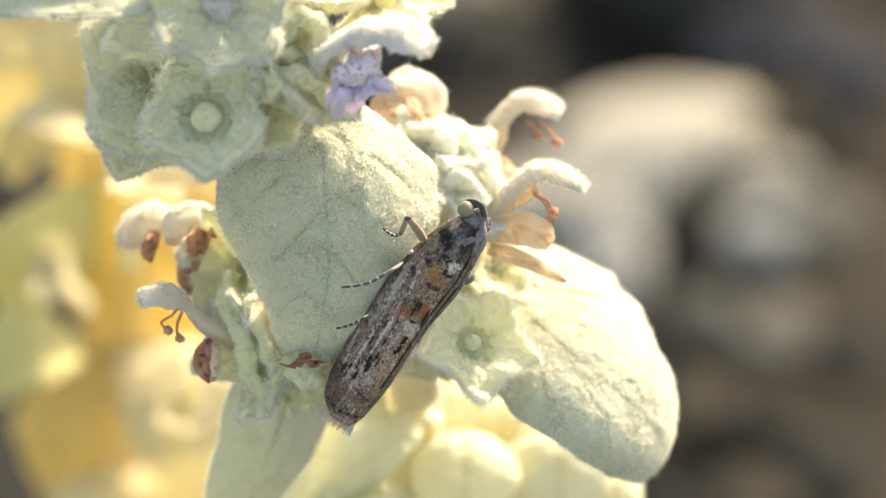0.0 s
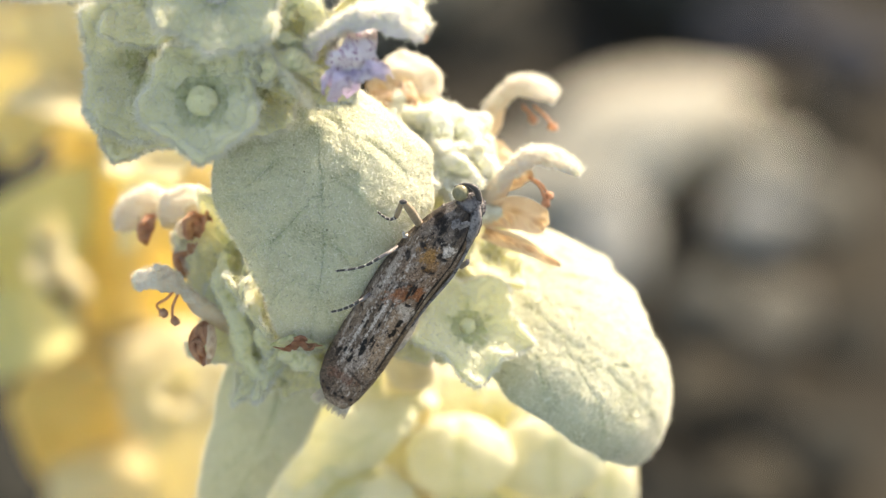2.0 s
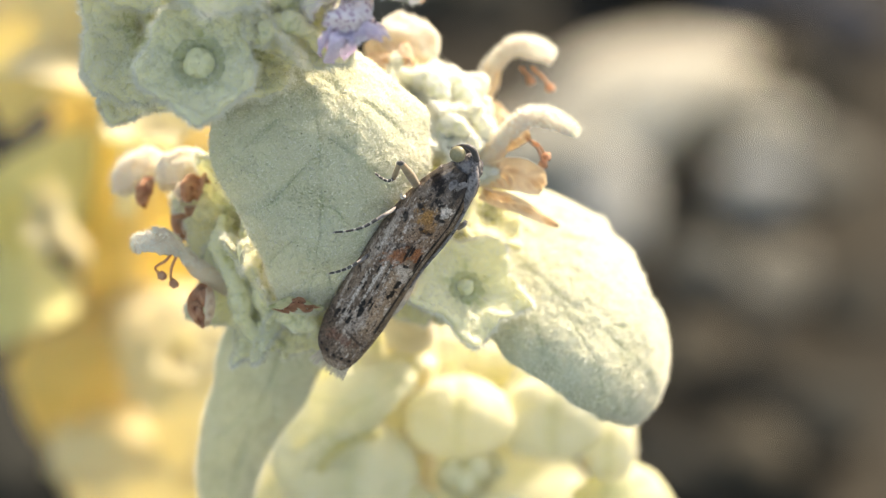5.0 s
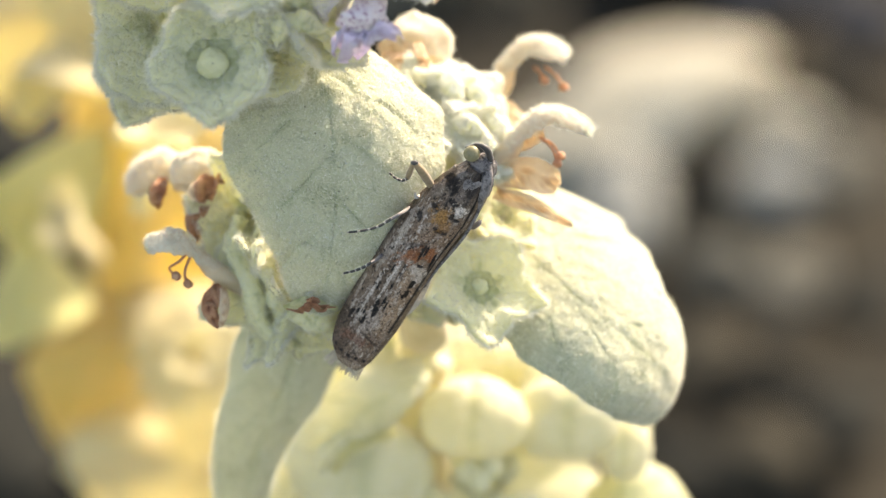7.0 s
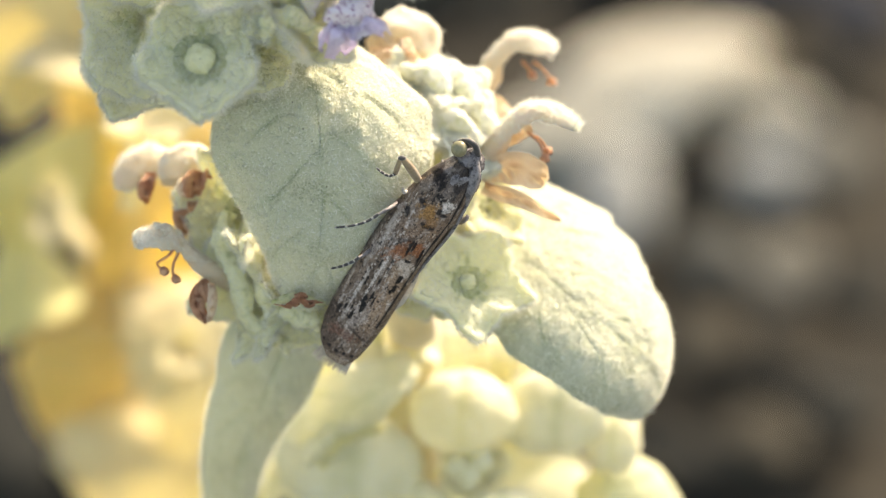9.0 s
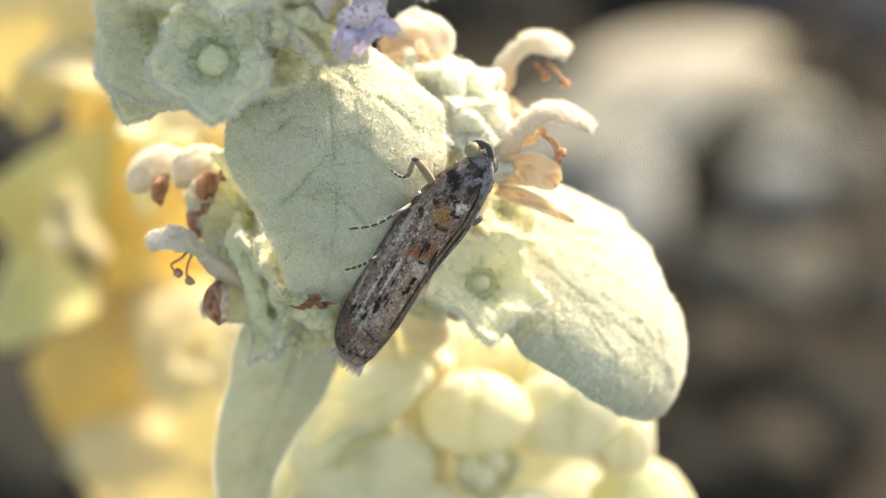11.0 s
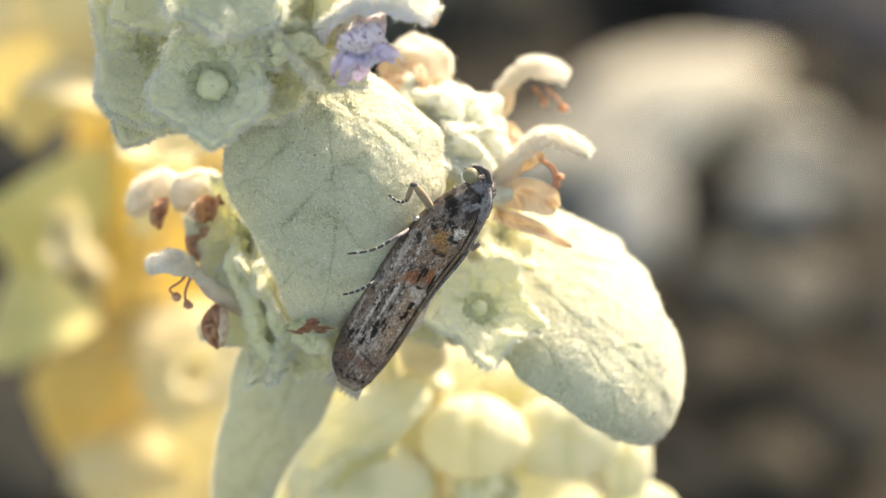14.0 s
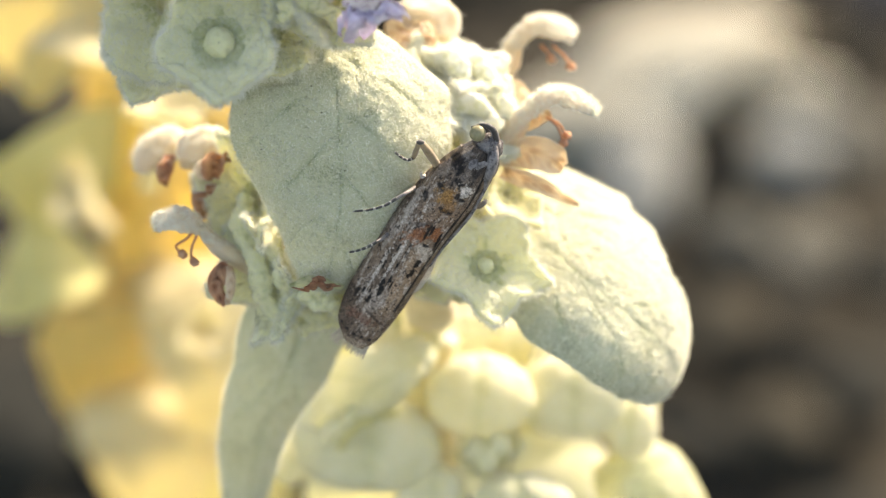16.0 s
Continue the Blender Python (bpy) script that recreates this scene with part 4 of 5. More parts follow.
hl2 = rolled(plant, [V(-12.37, 9.20, 3.05), V(-13.08, 8.80, 2.94), V(-13.80, 8.60, 2.56), V(-14.30, 8.60, 1.98), V(-14.50, 8.70, 1.61)], (0.45, 0.75, 0.80, 0.62, 0.25), STRAW, hair=340, hair_len=0.3, seed=3.0, label="withered flower with a white woolly hood", name="corolla")
petal(hl2, [V(-12.96, 7.40, 2.39), V(-13.09, 7.00, 1.91), V(-13.22, 7.00, 1.39), V(-13.14, 7.30, 0.87)], [(0, 0.25, 0.25), (0.45, 0.4, 0.36), (0.8, 0.3, 0.28), (1, 0.08, 0.08)], V(1, 0.1, 0.1), RUST, "lower_lip", "curled rust-brown lip", cup=0.8, quilt=0.5, wave=0.5)
petal(hl2, [V(-10.89, 5.60, 1.22), V(-11.23, 5.20, 0.75), V(-11.43, 5.20, 0.13), V(-11.19, 5.40, -0.60)], [(0, 0.3, 0.3), (0.35, 0.45, 0.42), (0.7, 0.34, 0.4), (1, 0.1, 0.1)], V(1, 0.2, 0.1), RUST, "side_lip", "orange-brown folded lip", cup=0.9, quilt=0.4, wave=0.5)
hl3 = hood(plant, [V(-9.02, 5.00, -2.69), V(-10.18, 4.20, -2.03), V(-11.17, 3.70, -1.26), V(-12.08, 3.50, -0.79), V(-13.25, 3.50, -1.00)], 0.66, V(-0.1, -0.25, 1), hair=170, hair_len=0.24, fringe=0.3, label="withered whitish hooded flower with a frilled mouth",
           flare=1.25, lump=0.3, tan=True, stamens=[[V(-11.59, 3.20, -1.15), V(-11.88, 3.00, -1.50), V(-12.34, 3.00, -1.81), V(-12.04, 3.00, -2.17)], [V(-11.39, 3.20, -1.30), V(-11.61, 3.10, -1.81), V(-11.64, 3.10, -2.27), V(-11.52, 3.20, -2.53)]])
petal(hl3, [V(-10.19, 3.60, -2.48), V(-10.47, 3.20, -3.09), V(-10.57, 3.10, -3.75), V(-10.18, 3.40, -4.53)], [(0, 0.2, 0.2), (0.3, 0.36, 0.42), (0.65, 0.3, 0.42), (0.88, 0.2, 0.3), (1, 0.05, 0.05)], V(1, 0.1, 0.15), RUST, "lower_lip", "rust-brown folded lip", cup=0.5, quilt=0.9, wave=1.0)
petal(hl3, [V(-9.90, 3.40, -2.66), V(-9.83, 3.20, -3.29), V(-9.88, 3.20, -3.96), V(-10.05, 3.40, -4.47)], [(0, 0.15, 0.15), (0.5, 0.24, 0.24), (1, 0.08, 0.08)], V(1, 0.3, 0), DRY, "side_lip", "", cup=0.6, quilt=0.3, wave=0.3)
tipc = petal(plant, [V(-7.22, 2.60, -3.54), V(-6.18, 1.90, -3.16), V(-4.72, 2.40, -3.58)], [(0, 0.15, 0.1), (0.3, 0.32, 0.12), (0.6, 0.3, 0.15), (1, 0.1, 0.1)], V(0, 0.1, 1), CALYX, "dry_corolla", "dried flower remnant at the leaf tip", quilt=0.3)
for rim_pts, wide in (([V(-7.07, 1.50, -3.59), V(-6.60, 1.10, -3.65), V(-6.29, 1.00, -3.45), V(-5.99, 0.90, -3.09)], 0.08), ([V(-6.19, 1.00, -3.15), V(-5.88, 0.80, -3.04), V(-5.58, 0.90, -3.35), V(-5.21, 1.10, -3.45)], 0.15),
                      ([V(-5.64, 1.00, -3.30), V(-5.34, 1.10, -3.60), V(-5.04, 1.20, -3.45), V(-4.75, 1.50, -3.54)], 0.11), ([V(-6.45, 1.20, -3.60), V(-6.20, 1.10, -3.40), V(-5.92, 1.10, -3.45)], 0.09)):
    petal(tipc, rim_pts, [(0, 0.02, 0.02), (0.3, wide * 0.42, wide * 0.3), (0.6, wide * 0.28, wide * 0.42), (1, 0.02, 0.02)], V(0.1, 0.2, 1), RUST, "rim", "broken rust-brown rim", quilt=0.5, wave=1.2, thick=0.06, nu=30, nv=10)

# lower whorl, cream in the sun
for pts, rad, mat, sd, text in (
    ([V(-6.21, 16.20, -11.83), V(-5.20, 15.80, -10.53), V(-3.98, 15.60, -9.63), V(-2.32, 16.00, -9.21)], (0.30, 0.48, 0.50, 0.25), LOWFELT, 21.0, "curled cream bract edge"),
    ([V(-5.37, 16.00, -11.82), V(-4.64, 15.70, -10.86), V(-3.70, 15.60, -10.24), V(-2.32, 16.00, -9.93)], (0.15, 0.26, 0.26, 0.12), LIME, 22.0, "yellow-green fold of a bract"),
):
    rolled(plant, pts, rad, mat, hair=200, seed=sd, label=text)
heart = calyx(plant, V(2.03, 19.50, -12.12), V(0, -1, 0.2), 1.7, 5, 0.2, 0.3, 4, 1.0, 0.1, material=LOWFELT, hair=0, label="cream woolly flower whorl below", knob=False)
for centre, size, squash, sd in (
    (V(1.51, 18.00, -9.35), 2.5, (1.05, 0.60, 0.84), 1.0),
    (V(6.10, 19.50, -9.44), 2.3, (1.22, 0.60, 0.92), 2.0),
    (V(9.09, 20.50, -10.94), 1.5, (0.92, 0.60, 1.15), 3.0),
    (V(-4.03, 18.00, -11.79), 2.6, (1.40, 0.60, 0.92), 4.0),
    (V(3.66, 17.80, -14.85), 2.1, (1.20, 0.60, 0.85), 5.0),
    (V(-2.70, 22.00, -8.43), 2.2, (1.00, 0.60, 1.10), 6.0),
    (V(3.49, 23.00, -7.04), 1.4, (1.30, 0.60, 0.90), 7.0),
    (V(-0.90, 18.50, -14.07), 1.6, (1.10, 0.60, 0.90), 8.0),
):
    lobe(plant, centre, size, squash, sd)
# rear lobes in the whitened felt, standing for white sunlit patches
for centre, size, squash, sd in (
    (V(-4.20, 25.00, -8.02), 1.6, (1.30, 0.60, 0.75), 11.0),
    (V(0.23, 26.00, -6.28), 1.3, (0.80, 0.60, 1.30), 12.0),
    (V(5.22, 26.00, -8.42), 1.4, (1.40, 0.60, 0.70), 13.0),
    (V(-2.77, 27.00, -6.17), 1.3, (0.90, 0.60, 1.10), 14.0),
):
    lobe(plant, centre, size, squash, sd, SUNFELT)
for centre in (V(1.29, 17.80, -11.94), V(2.46, 17.80, -11.72), V(1.84, 17.60, -12.43)):
    part("seed_knob", blob(centre, 0.55, (1, 1, 1.2), 0.1), LOWFELT, heart)
part("throat", blob(V(1.93, 20.20, -12.11), 1.3, (1, 0.4, 0.8), 0.1), THROAT, heart, "green throat")
leaf(plant, [V(4.19, 22.00, -7.42), V(5.55, 20.00, -7.05), V(7.54, 20.00, -7.90), V(9.35, 22.00, -9.72), V(10.38, 25.00, -11.93)], [(0, 1, 1), (0.3, 2.2, 2.2), (0.7, 2.4, 2.2), (0.9, 1.5, 1.3), (1, 0.4, 0.4)], V(0.6, 0.2, 0.7), LOWFELT, 0, label="cream woolly bract")
leaf(plant, [V(7.34, 22.00, -14.02), V(9.29, 21.00, -13.22), V(11.35, 22.00, -14.02), V(13.30, 25.00, -15.87)], [(0, 1, 1), (0.3, 1.6, 1.8), (0.7, 1.6, 1.7), (1, 0.4, 0.4)], V(0.3, 0.2, 1), CALYX, 0, label="pale green woolly bract")
leaf(plant, [V(-0.66, 16.00, -6.89), V(-2.58, 14.50, -8.06), V(-4.51, 15.00, -9.32), V(-6.83, 18.00, -11.45), V(-8.43, 22.00, -14.02)], [(0, 0.8, 0.8), (0.3, 1.5, 1.8), (0.6, 1.8, 2.0), (0.85, 1.3, 1.5), (1, 0.4, 0.4)], V(0.5, 0.3, -0.8), LOWFELT, 0, cup=1.1, label="rolled cream leaf")
leaf(plant, [V(-1.79, 18.00, -6.97), V(-0.67, 18.00, -5.57), V(0.73, 19.00, -5.04), V(2.74, 21.00, -5.96)], [(0, 1, 1), (0.4, 1.8, 1.8), (0.8, 1.5, 1.5), (1, 0.4, 0.4)], V(0.2, 0.3, 1), LOWFELT, 0, label="cream woolly bract")
leaf(plant, [V(-2.34, 17.00, -5.54), V(-4.01, 17.00, -5.82), V(-5.43, 18.00, -6.97), V(-6.35, 20.00, -8.47)], [(0, 1, 1), (0.4, 1.8, 1.8), (0.8, 1.5, 1.5), (1, 0.4, 0.4)], V(-0.5, 0.3, 0.8), LOWFELT, 0, label="cream woolly bract")

for rib, wid, ac in (
    ([V(-0.70, 24.00, -5.77), V(-3.03, 25.00, -7.26), V(-5.72, 27.00, -10.00), V(-7.96, 31.00, -13.85)], 4.0, V(0.5, 0.3, -0.8)),
    ([V(-0.12, 24.00, -7.51), V(-2.45, 25.00, -10.47), V(-4.27, 28.00, -14.51), V(-5.61, 33.00, -19.49)], 4.0, V(0.8, 0.3, -0.4)),
    ([V(-0.12, 24.00, -7.51), V(2.20, 24.00, -6.93), V(5.75, 26.00, -8.18), V(8.88, 30.00, -11.67)], 4.2, V(0.4, 0.3, 0.8)),
    ([V(0.18, 26.00, -10.53), V(3.40, 26.00, -12.29), V(6.70, 28.00, -15.40), V(9.64, 33.00, -19.49)], 4.0, V(0.5, 0.3, 0.7)),
):
    leaf(plant, rib, [(0, wid * 0.3, wid * 0.3), (0.25, wid * 0.85, wid * 0.85), (0.55, wid, wid), (0.82, wid * 0.7, wid * 0.7), (1, 0.4, 0.4)], ac, LOWFELT, 0, nu=40, nv=30, label="cream woolly leaf of the lower whorl")

# ---- the plant behind, old and yellow ----
back_plant = thing("yellowing_plant", V(-22.00, 177.98, -115.65), "old yellowing woolly plant behind, out of the shade", "plant")
part("stem", tube([V(-22.00, 177.98, -115.65), V(-21.5, 142, -96), V(-20.5, 94, -38), V(-20.31, 70.00, -4.36), V(-18.44, 62.00, 4.98), V(-18.86, 58.00, 13.21), V(-19.47, 50.00, 23.03)], (2.6, 2.4, 2.2, 2.0, 1.9, 1.7, 1.2), 16, 60), GOLD, back_plant, "thick yellow felted stem")
for rib, wid, ac, mat, text in (
    ([V(-20.13, 68.00, 1.49), V(-22.19, 60.00, 1.43), V(-25.45, 58.00, -1.70), V(-30.10, 64.00, -7.10)], 6.0, V(-0.4, 0.3, -0.8), LIME, "yellow-green old leaf"),
    ([V(-19.05, 64.00, 7.88), V(-20.39, 56.00, 11.71), V(-22.92, 54.00, 11.25), V(-25.69, 60.00, 6.33)], 5.0, V(-0.6, 0.3, -0.6), CREAM, "pale cream-green old leaf"),
    ([V(-20.49, 68.00, -3.60), V(-21.36, 64.00, -7.10), V(-21.74, 66.00, -10.76), V(-22.55, 74.00, -16.39)], 4.6, V(1, 0.2, 0.2), GOLD, "golden old leaf"),
    ([V(-19.77, 68.00, -3.60), V(-16.04, 62.00, -5.62), V(-13.92, 62.00, -9.86), V(-14.45, 70.00, -16.83)], 4.6, V(0.8, 0.2, 0.5), CREAM, "sunlit cream old leaf"),
    ([V(-20.31, 70.00, -9.13), V(-19.22, 66.00, -12.92), V(-18.68, 68.00, -16.68), V(-19.36, 76.00, -22.56)], 5.4, V(1, 0.2, 0), CREAM, "pale yellow old leaf"),
    ([V(-19.58, 66.00, 5.08), V(-21.74, 66.00, 7.24), V(-24.49, 68.00, 5.12), V(-26.28, 74.00, 0.78)], 3.4, V(-0.6, 0.3, -0.8), GOLD, "golden old leaf"),
    ([V(-26.29, 84.00, 20.32), V(-28.38, 82.00, 16.28), V(-29.80, 84.00, 12.91), V(-30.96, 90.00, 8.84)], 5.0, V(1, 0.2, 0.2), CREAM, "cream old leaf"),
    ([V(-19.22, 62.00, 13.46), V(-22.67, 58.00, 15.98), V(-26.49, 58.00, 15.63), V(-30.53, 62.00, 13.46)], 4.2, V(0, 0.6, -1), STEM, "tan old leaf"),
    ([V(-19.22, 66.00, 6.52), V(-16.34, 66.00, 5.08), V(-13.23, 68.00, 1.49), V(-11.72, 74.00, -4.44)], 5.2, V(0.8, 0.2, 0.5), GOLD, "golden old leaf"),
    ([V(-19.05, 64.00, 12.88), V(-16.34, 66.00, 13.72), V(-13.35, 70.00, 11.77), V(-11.45, 76.00, 7.57)], 5.0, V(0.8, 0.2, 0.5), GOLD, "golden old leaf"),
    ([V(-20.87, 76.00, -12.02), V(-17.25, 78.00, -14.40), V(-14.07, 82.00, -18.52), V(-12.56, 90.00, -24.76)], 5.0, V(0.8, 0.2, 0.5), LIME, "yellow-green old leaf"),
    ([V(-20.13, 72.00, -1.44), V(-17.10, 76.00, -1.09), V(-13.95, 80.00, -3.80), V(-11.17, 86.00, -8.61)], 5.0, V(0.8, 0.2, 0.5), GOLD, "golden old leaf"),
):
    leaf(back_plant, rib, [(0, wid * 0.2, wid * 0.2), (0.25, wid * 0.8, wid * 0.8), (0.55, wid, wid), (0.82, wid * 0.65, wid * 0.65), (1, 0.3, 0.3)], ac, mat, 0, label=text, nu=40, nv=30, quilt=0.6)
calyx(back_plant, V(-15.27, 30.00, 4.98), V(0.2, -0.6, 0.8), 2.4, 5, 0.25, 0.4, 5, 0.9, 0.2, knob=False, material=CREAM, hair=0, label="sunlit cream calyx", seed=1.0)
calyx(back_plant, V(-22.42, 52.00, 0.71), V(-0.3, -0.8, 0.4), 1.8, 5, 0.25, 0.3, 5, 0.9, 0.2, knob=False, material=CREAM, hair=0, label="sunlit cream calyx", seed=2.0, stretch=(0.6, 1.3))
calyx(back_plant, V(-14.47, 50.00, -7.63), V(0.1, -0.8, 0.4), 1.7, 5, 0.25, 0.3, 5, 0.9, 0.2, knob=False, material=CREAM, hair=0, label="sunlit cream calyx", seed=3.0)

# ---- the moth ----
SCALES, sn, snodes, slinks, sb = shader("wing scales")
att = snodes.new("ShaderNodeVertexColor")
att.layer_name = "pattern"
stc = snodes.new("ShaderNodeTexCoord")
sv = snodes.new("ShaderNodeTexVoronoi")
sv.inputs["Scale"].default_value = 17000
slinks.new(stc.outputs["Object"], sv.inputs["Vector"])
sm = snodes.new("ShaderNodeMix")
sm.data_type, sm.blend_type = "RGBA", "MULTIPLY"
sm.inputs[0].default_value = 0.5
sr = snodes.new("ShaderNodeValToRGB")
sr.color_ramp.elements[0].color, sr.color_ramp.elements[1].color = (0.30, 0.29, 0.29, 1), (1.75, 1.75, 1.78, 1)
ssep = snodes.new("ShaderNodeSeparateColor")
slinks.new(sv.outputs["Color"], ssep.inputs[0])
slinks.new(ssep.outputs[0], sr.inputs[0])
slinks.new(att.outputs[0], sm.inputs[6])
slinks.new(sr.outputs[0], sm.inputs[7])
slinks.new(sm.outputs[2], sb.inputs["Base Color"])
sb.inputs["Roughness"].default_value = 0.55
sb.inputs["Specular IOR Level"].default_value = 0.15
sbp = snodes.new("ShaderNodeBump")
sbp.inputs["Distance"].default_value, sbp.inputs["Strength"].default_value = 0.00002, 0.6
slinks.new(ssep.outputs[1], sbp.inputs["Height"])
slinks.new(sbp.outputs[0], sb.inputs["Normal"])
CHITIN = skin("dark scaled body", (0.03, 0.026, 0.024), (0.24, 0.215, 0.20), 0.0, None, 0.5, 2500, 9000, 0.00004, 0.1, grain=0.9)
EYE_M = skin("cream eye", (0.22, 0.20, 0.11), (0.38, 0.34, 0.20), 0.10, None, 0.3, bump=0.0, sheen=0.0)
SHIN = skin("tan shin", (0.20, 0.135, 0.07), (0.42, 0.32, 0.19), 0.1, None, 0.4)
BAND = skin("black tarsus", (0.03, 0.026, 0.022), (0.09, 0.08, 0.07), 0.0, None, 0.5)
PALE = skin("white tarsus band", (0.42, 0.39, 0.33), (0.62, 0.58, 0.5), 0.1, None, 0.5)
FRINGE = skin("grey-brown fringe", (0.34, 0.28, 0.21), (0.78, 0.70, 0.56), 0.3, None, 0.6)

HEAD, TAIL = V(1.65, 0.10, 3.60), V(-4.23, 2.90, -6.14)
LONG = TAIL - HEAD
AX = unit(LONG)
SIDE = unit(V(0.857, 0, -0.517) - (V(0.857, 0, -0.517) @ AX) * AX)
TOP = np.cross(SIDE, AX)
TOP = TOP if TOP[1] < 0 else -TOP
LEN = float(np.linalg.norm(LONG))


FOLD_S, FOLD_N = (0.0, 0.063, 0.135, 0.284, 0.454, 0.60, 0.70, 0.85, 1.0), (0.42, 0.60, 1.02, 1.18, 0.92, 0.84, 0.80, 0.78, 0.6)


def wing_colours(s, n, p):
    """The moth's pattern: s along the body, n across it in mm."""
    def veil(fs, fn, octaves, shift):
        return fuzz(np.stack([s * fs, n * fn, 0 * s], -1), 1.0, octaves, shift)
    streak, grain, fleck, hoar = veil(6, 5.0, 3, 0.0), veil(70, 9, 2, 4.0), veil(80, 12, 2, 8.0), veil(22, 8, 3, 12.0)
    base = np.ones(s.shape + (3,)) * np.array((0.155, 0.122, 0.100))
    base *= (1 + 0.4 * streak + 0.2 * grain)[..., None]
    fold = np.interp(s, FOLD_S, FOLD_N)

    def lay(mask, colour):
        nonlocal base
        mk = np.clip(mask, 0, 1)[..., None]
        base = base * (1 - mk) + np.array(colour) * mk

    def spot(cs, cn, ls, ln, ragged=0.8, slant=0.0):
        r = ((s - cs - slant * (n - cn)) / ls) ** 2 + ((n - cn) / ln) ** 2
        return np.clip(1.35 - r * np.maximum(1 + ragged * fuzz(np.stack([s * 70, n * 7, 0 * s], -1), 1.0, 2, cs * 40 + cn), 0.3), 0, 1)
    BLACK, WHITE, RUSTY, BROWN = (0.013, 0.011, 0.011), (0.56, 0.54, 0.53), (0.23, 0.088, 0.036), (0.055, 0.042, 0.035)
    # soft ground colours
    lay(0.75 * spot(0.66, 0.42, 0.20, 0.42, 0.5), (0.33, 0.245, 0.18))
    lay(0.5 * spot(0.36, 0.2, 0.09, 0.8, 0.7), (0.25, 0.17, 0.12))
    lay(0.55 * spot(0.28, -0.5, 0.05, 0.5, 0.9), (0.20, 0.15, 0.11))
    # whitish frosting in long streaks
    lay(0.6 * np.clip(hoar * 2.4 - 0.25, 0, 1) * spot(0.62, -0.6, 0.28, 1.1, 0.4), (0.33, 0.30, 0.285))
    lay(0.4 * np.clip(hoar * 2.4 - 0.6, 0, 1) * (s > 0.15), (0.30, 0.275, 0.26))
    lay(0.7 * spot(0.64, -0.42, 0.17, 0.07, 1.4), WHITE)
    lay(0.6 * spot(0.70, -0.82, 0.12, 0.06, 1.4), WHITE)
    lay(0.55 * spot(0.54, -0.10, 0.10, 0.06, 1.4), WHITE)
    lay(0.5 * spot(0.80, -0.30, 0.08, 0.35, 1.2), (0.40, 0.36, 0.34))
    lay(0.6 * spot(0.42, -1.00, 0.10, 0.16, 1.2), (0.42, 0.40, 0.39))
    # single dark and pale scales
    lay(0.75 * np.clip(fleck * 4 - 2.2, 0, 1), BLACK)
    lay(0.45 * np.clip(-fleck * 4 - 2.1, 0, 1), WHITE)
    # dark shoulder, streaked with grey
    lay(0.75 * spot(0.09, 0.3, 0.11, 1.9, 0.8), (0.050, 0.046, 0.047))
    lay(0.6 * np.clip(streak * 3, 0, 1) * (s < 0.25), BLACK)
    lay(0.55 * spot(0.115, -0.12, 0.030, 0.26, 1.3), (0.27, 0.26, 0.26))
    lay(0.45 * spot(0.20, 0.35, 0.035, 0.25, 1.3), (0.20, 0.18, 0.17))
    lay(0.5 * spot(0.21, -0.55, 0.035, 0.22, 1.3), (0.26, 0.23, 0.21))
    for cs, cn, ls, ln in ((0.152, -0.36, 0.022, 0.26), (0.176, 0.02, 0.020, 0.22), (0.17, -0.95, 0.04, 0.12), (0.225, 0.28, 0.014, 0.20), (0.27, -0.38, 0.014, 0.22), (0.33, -0.75, 0.018, 0.16), (0.345, 0.35, 0.010, 0.3)):
        lay(0.9 * spot(cs, cn, ls, ln, 1.0), BLACK)
    # orange patch with the white and black mark beside it
    lay(0.85 * spot(0.292, 0.10, 0.034, 0.34, 1.0), (0.30, 0.165, 0.055))
    lay(0.6 * spot(0.325, 0.45, 0.02, 0.3, 1.0), (0.27, 0.15, 0.06))
    lay(0.9 * spot(0.240, 0.68, 0.026, 0.26, 1.3), WHITE)
    lay(0.95 * spot(0.277, 0.76, 0.010, 0.20, 1.2), BLACK)
    lay(0.9 * spot(0.270, 0.50, 0.014, 0.10, 1.2), BLACK)
    # rust band crossed by black bars
    lay(0.85 * spot(0.478, -0.12, 0.034, 0.42, 1.0, -0.04), RUSTY)
    lay(0.85 * spot(0.443, 0.55, 0.032, 0.24, 1.0, -0.04), RUSTY)
    lay(0.6 * spot(0.435, -0.15, 0.010, 0.5, 1.2, -0.05), BLACK)
    for cs, cn, ls, ln in ((0.455, 0.20, 0.040, 0.075), (0.437, 0.34, 0.028, 0.06), (0.462, 0.78, 0.034, 0.07), (0.503, 0.42, 0.007, 0.16)):
        lay(0.95 * spot(cs, cn, ls, ln, 0.9), BLACK)
    lay(0.7 * spot(0.525, 0.38, 0.020, 0.42, 1.1), (0.50, 0.47, 0.44))
    lay(0.6 * spot(0.555, 0.62, 0.030, 0.18, 1.1), (0.46, 0.43, 0.41))
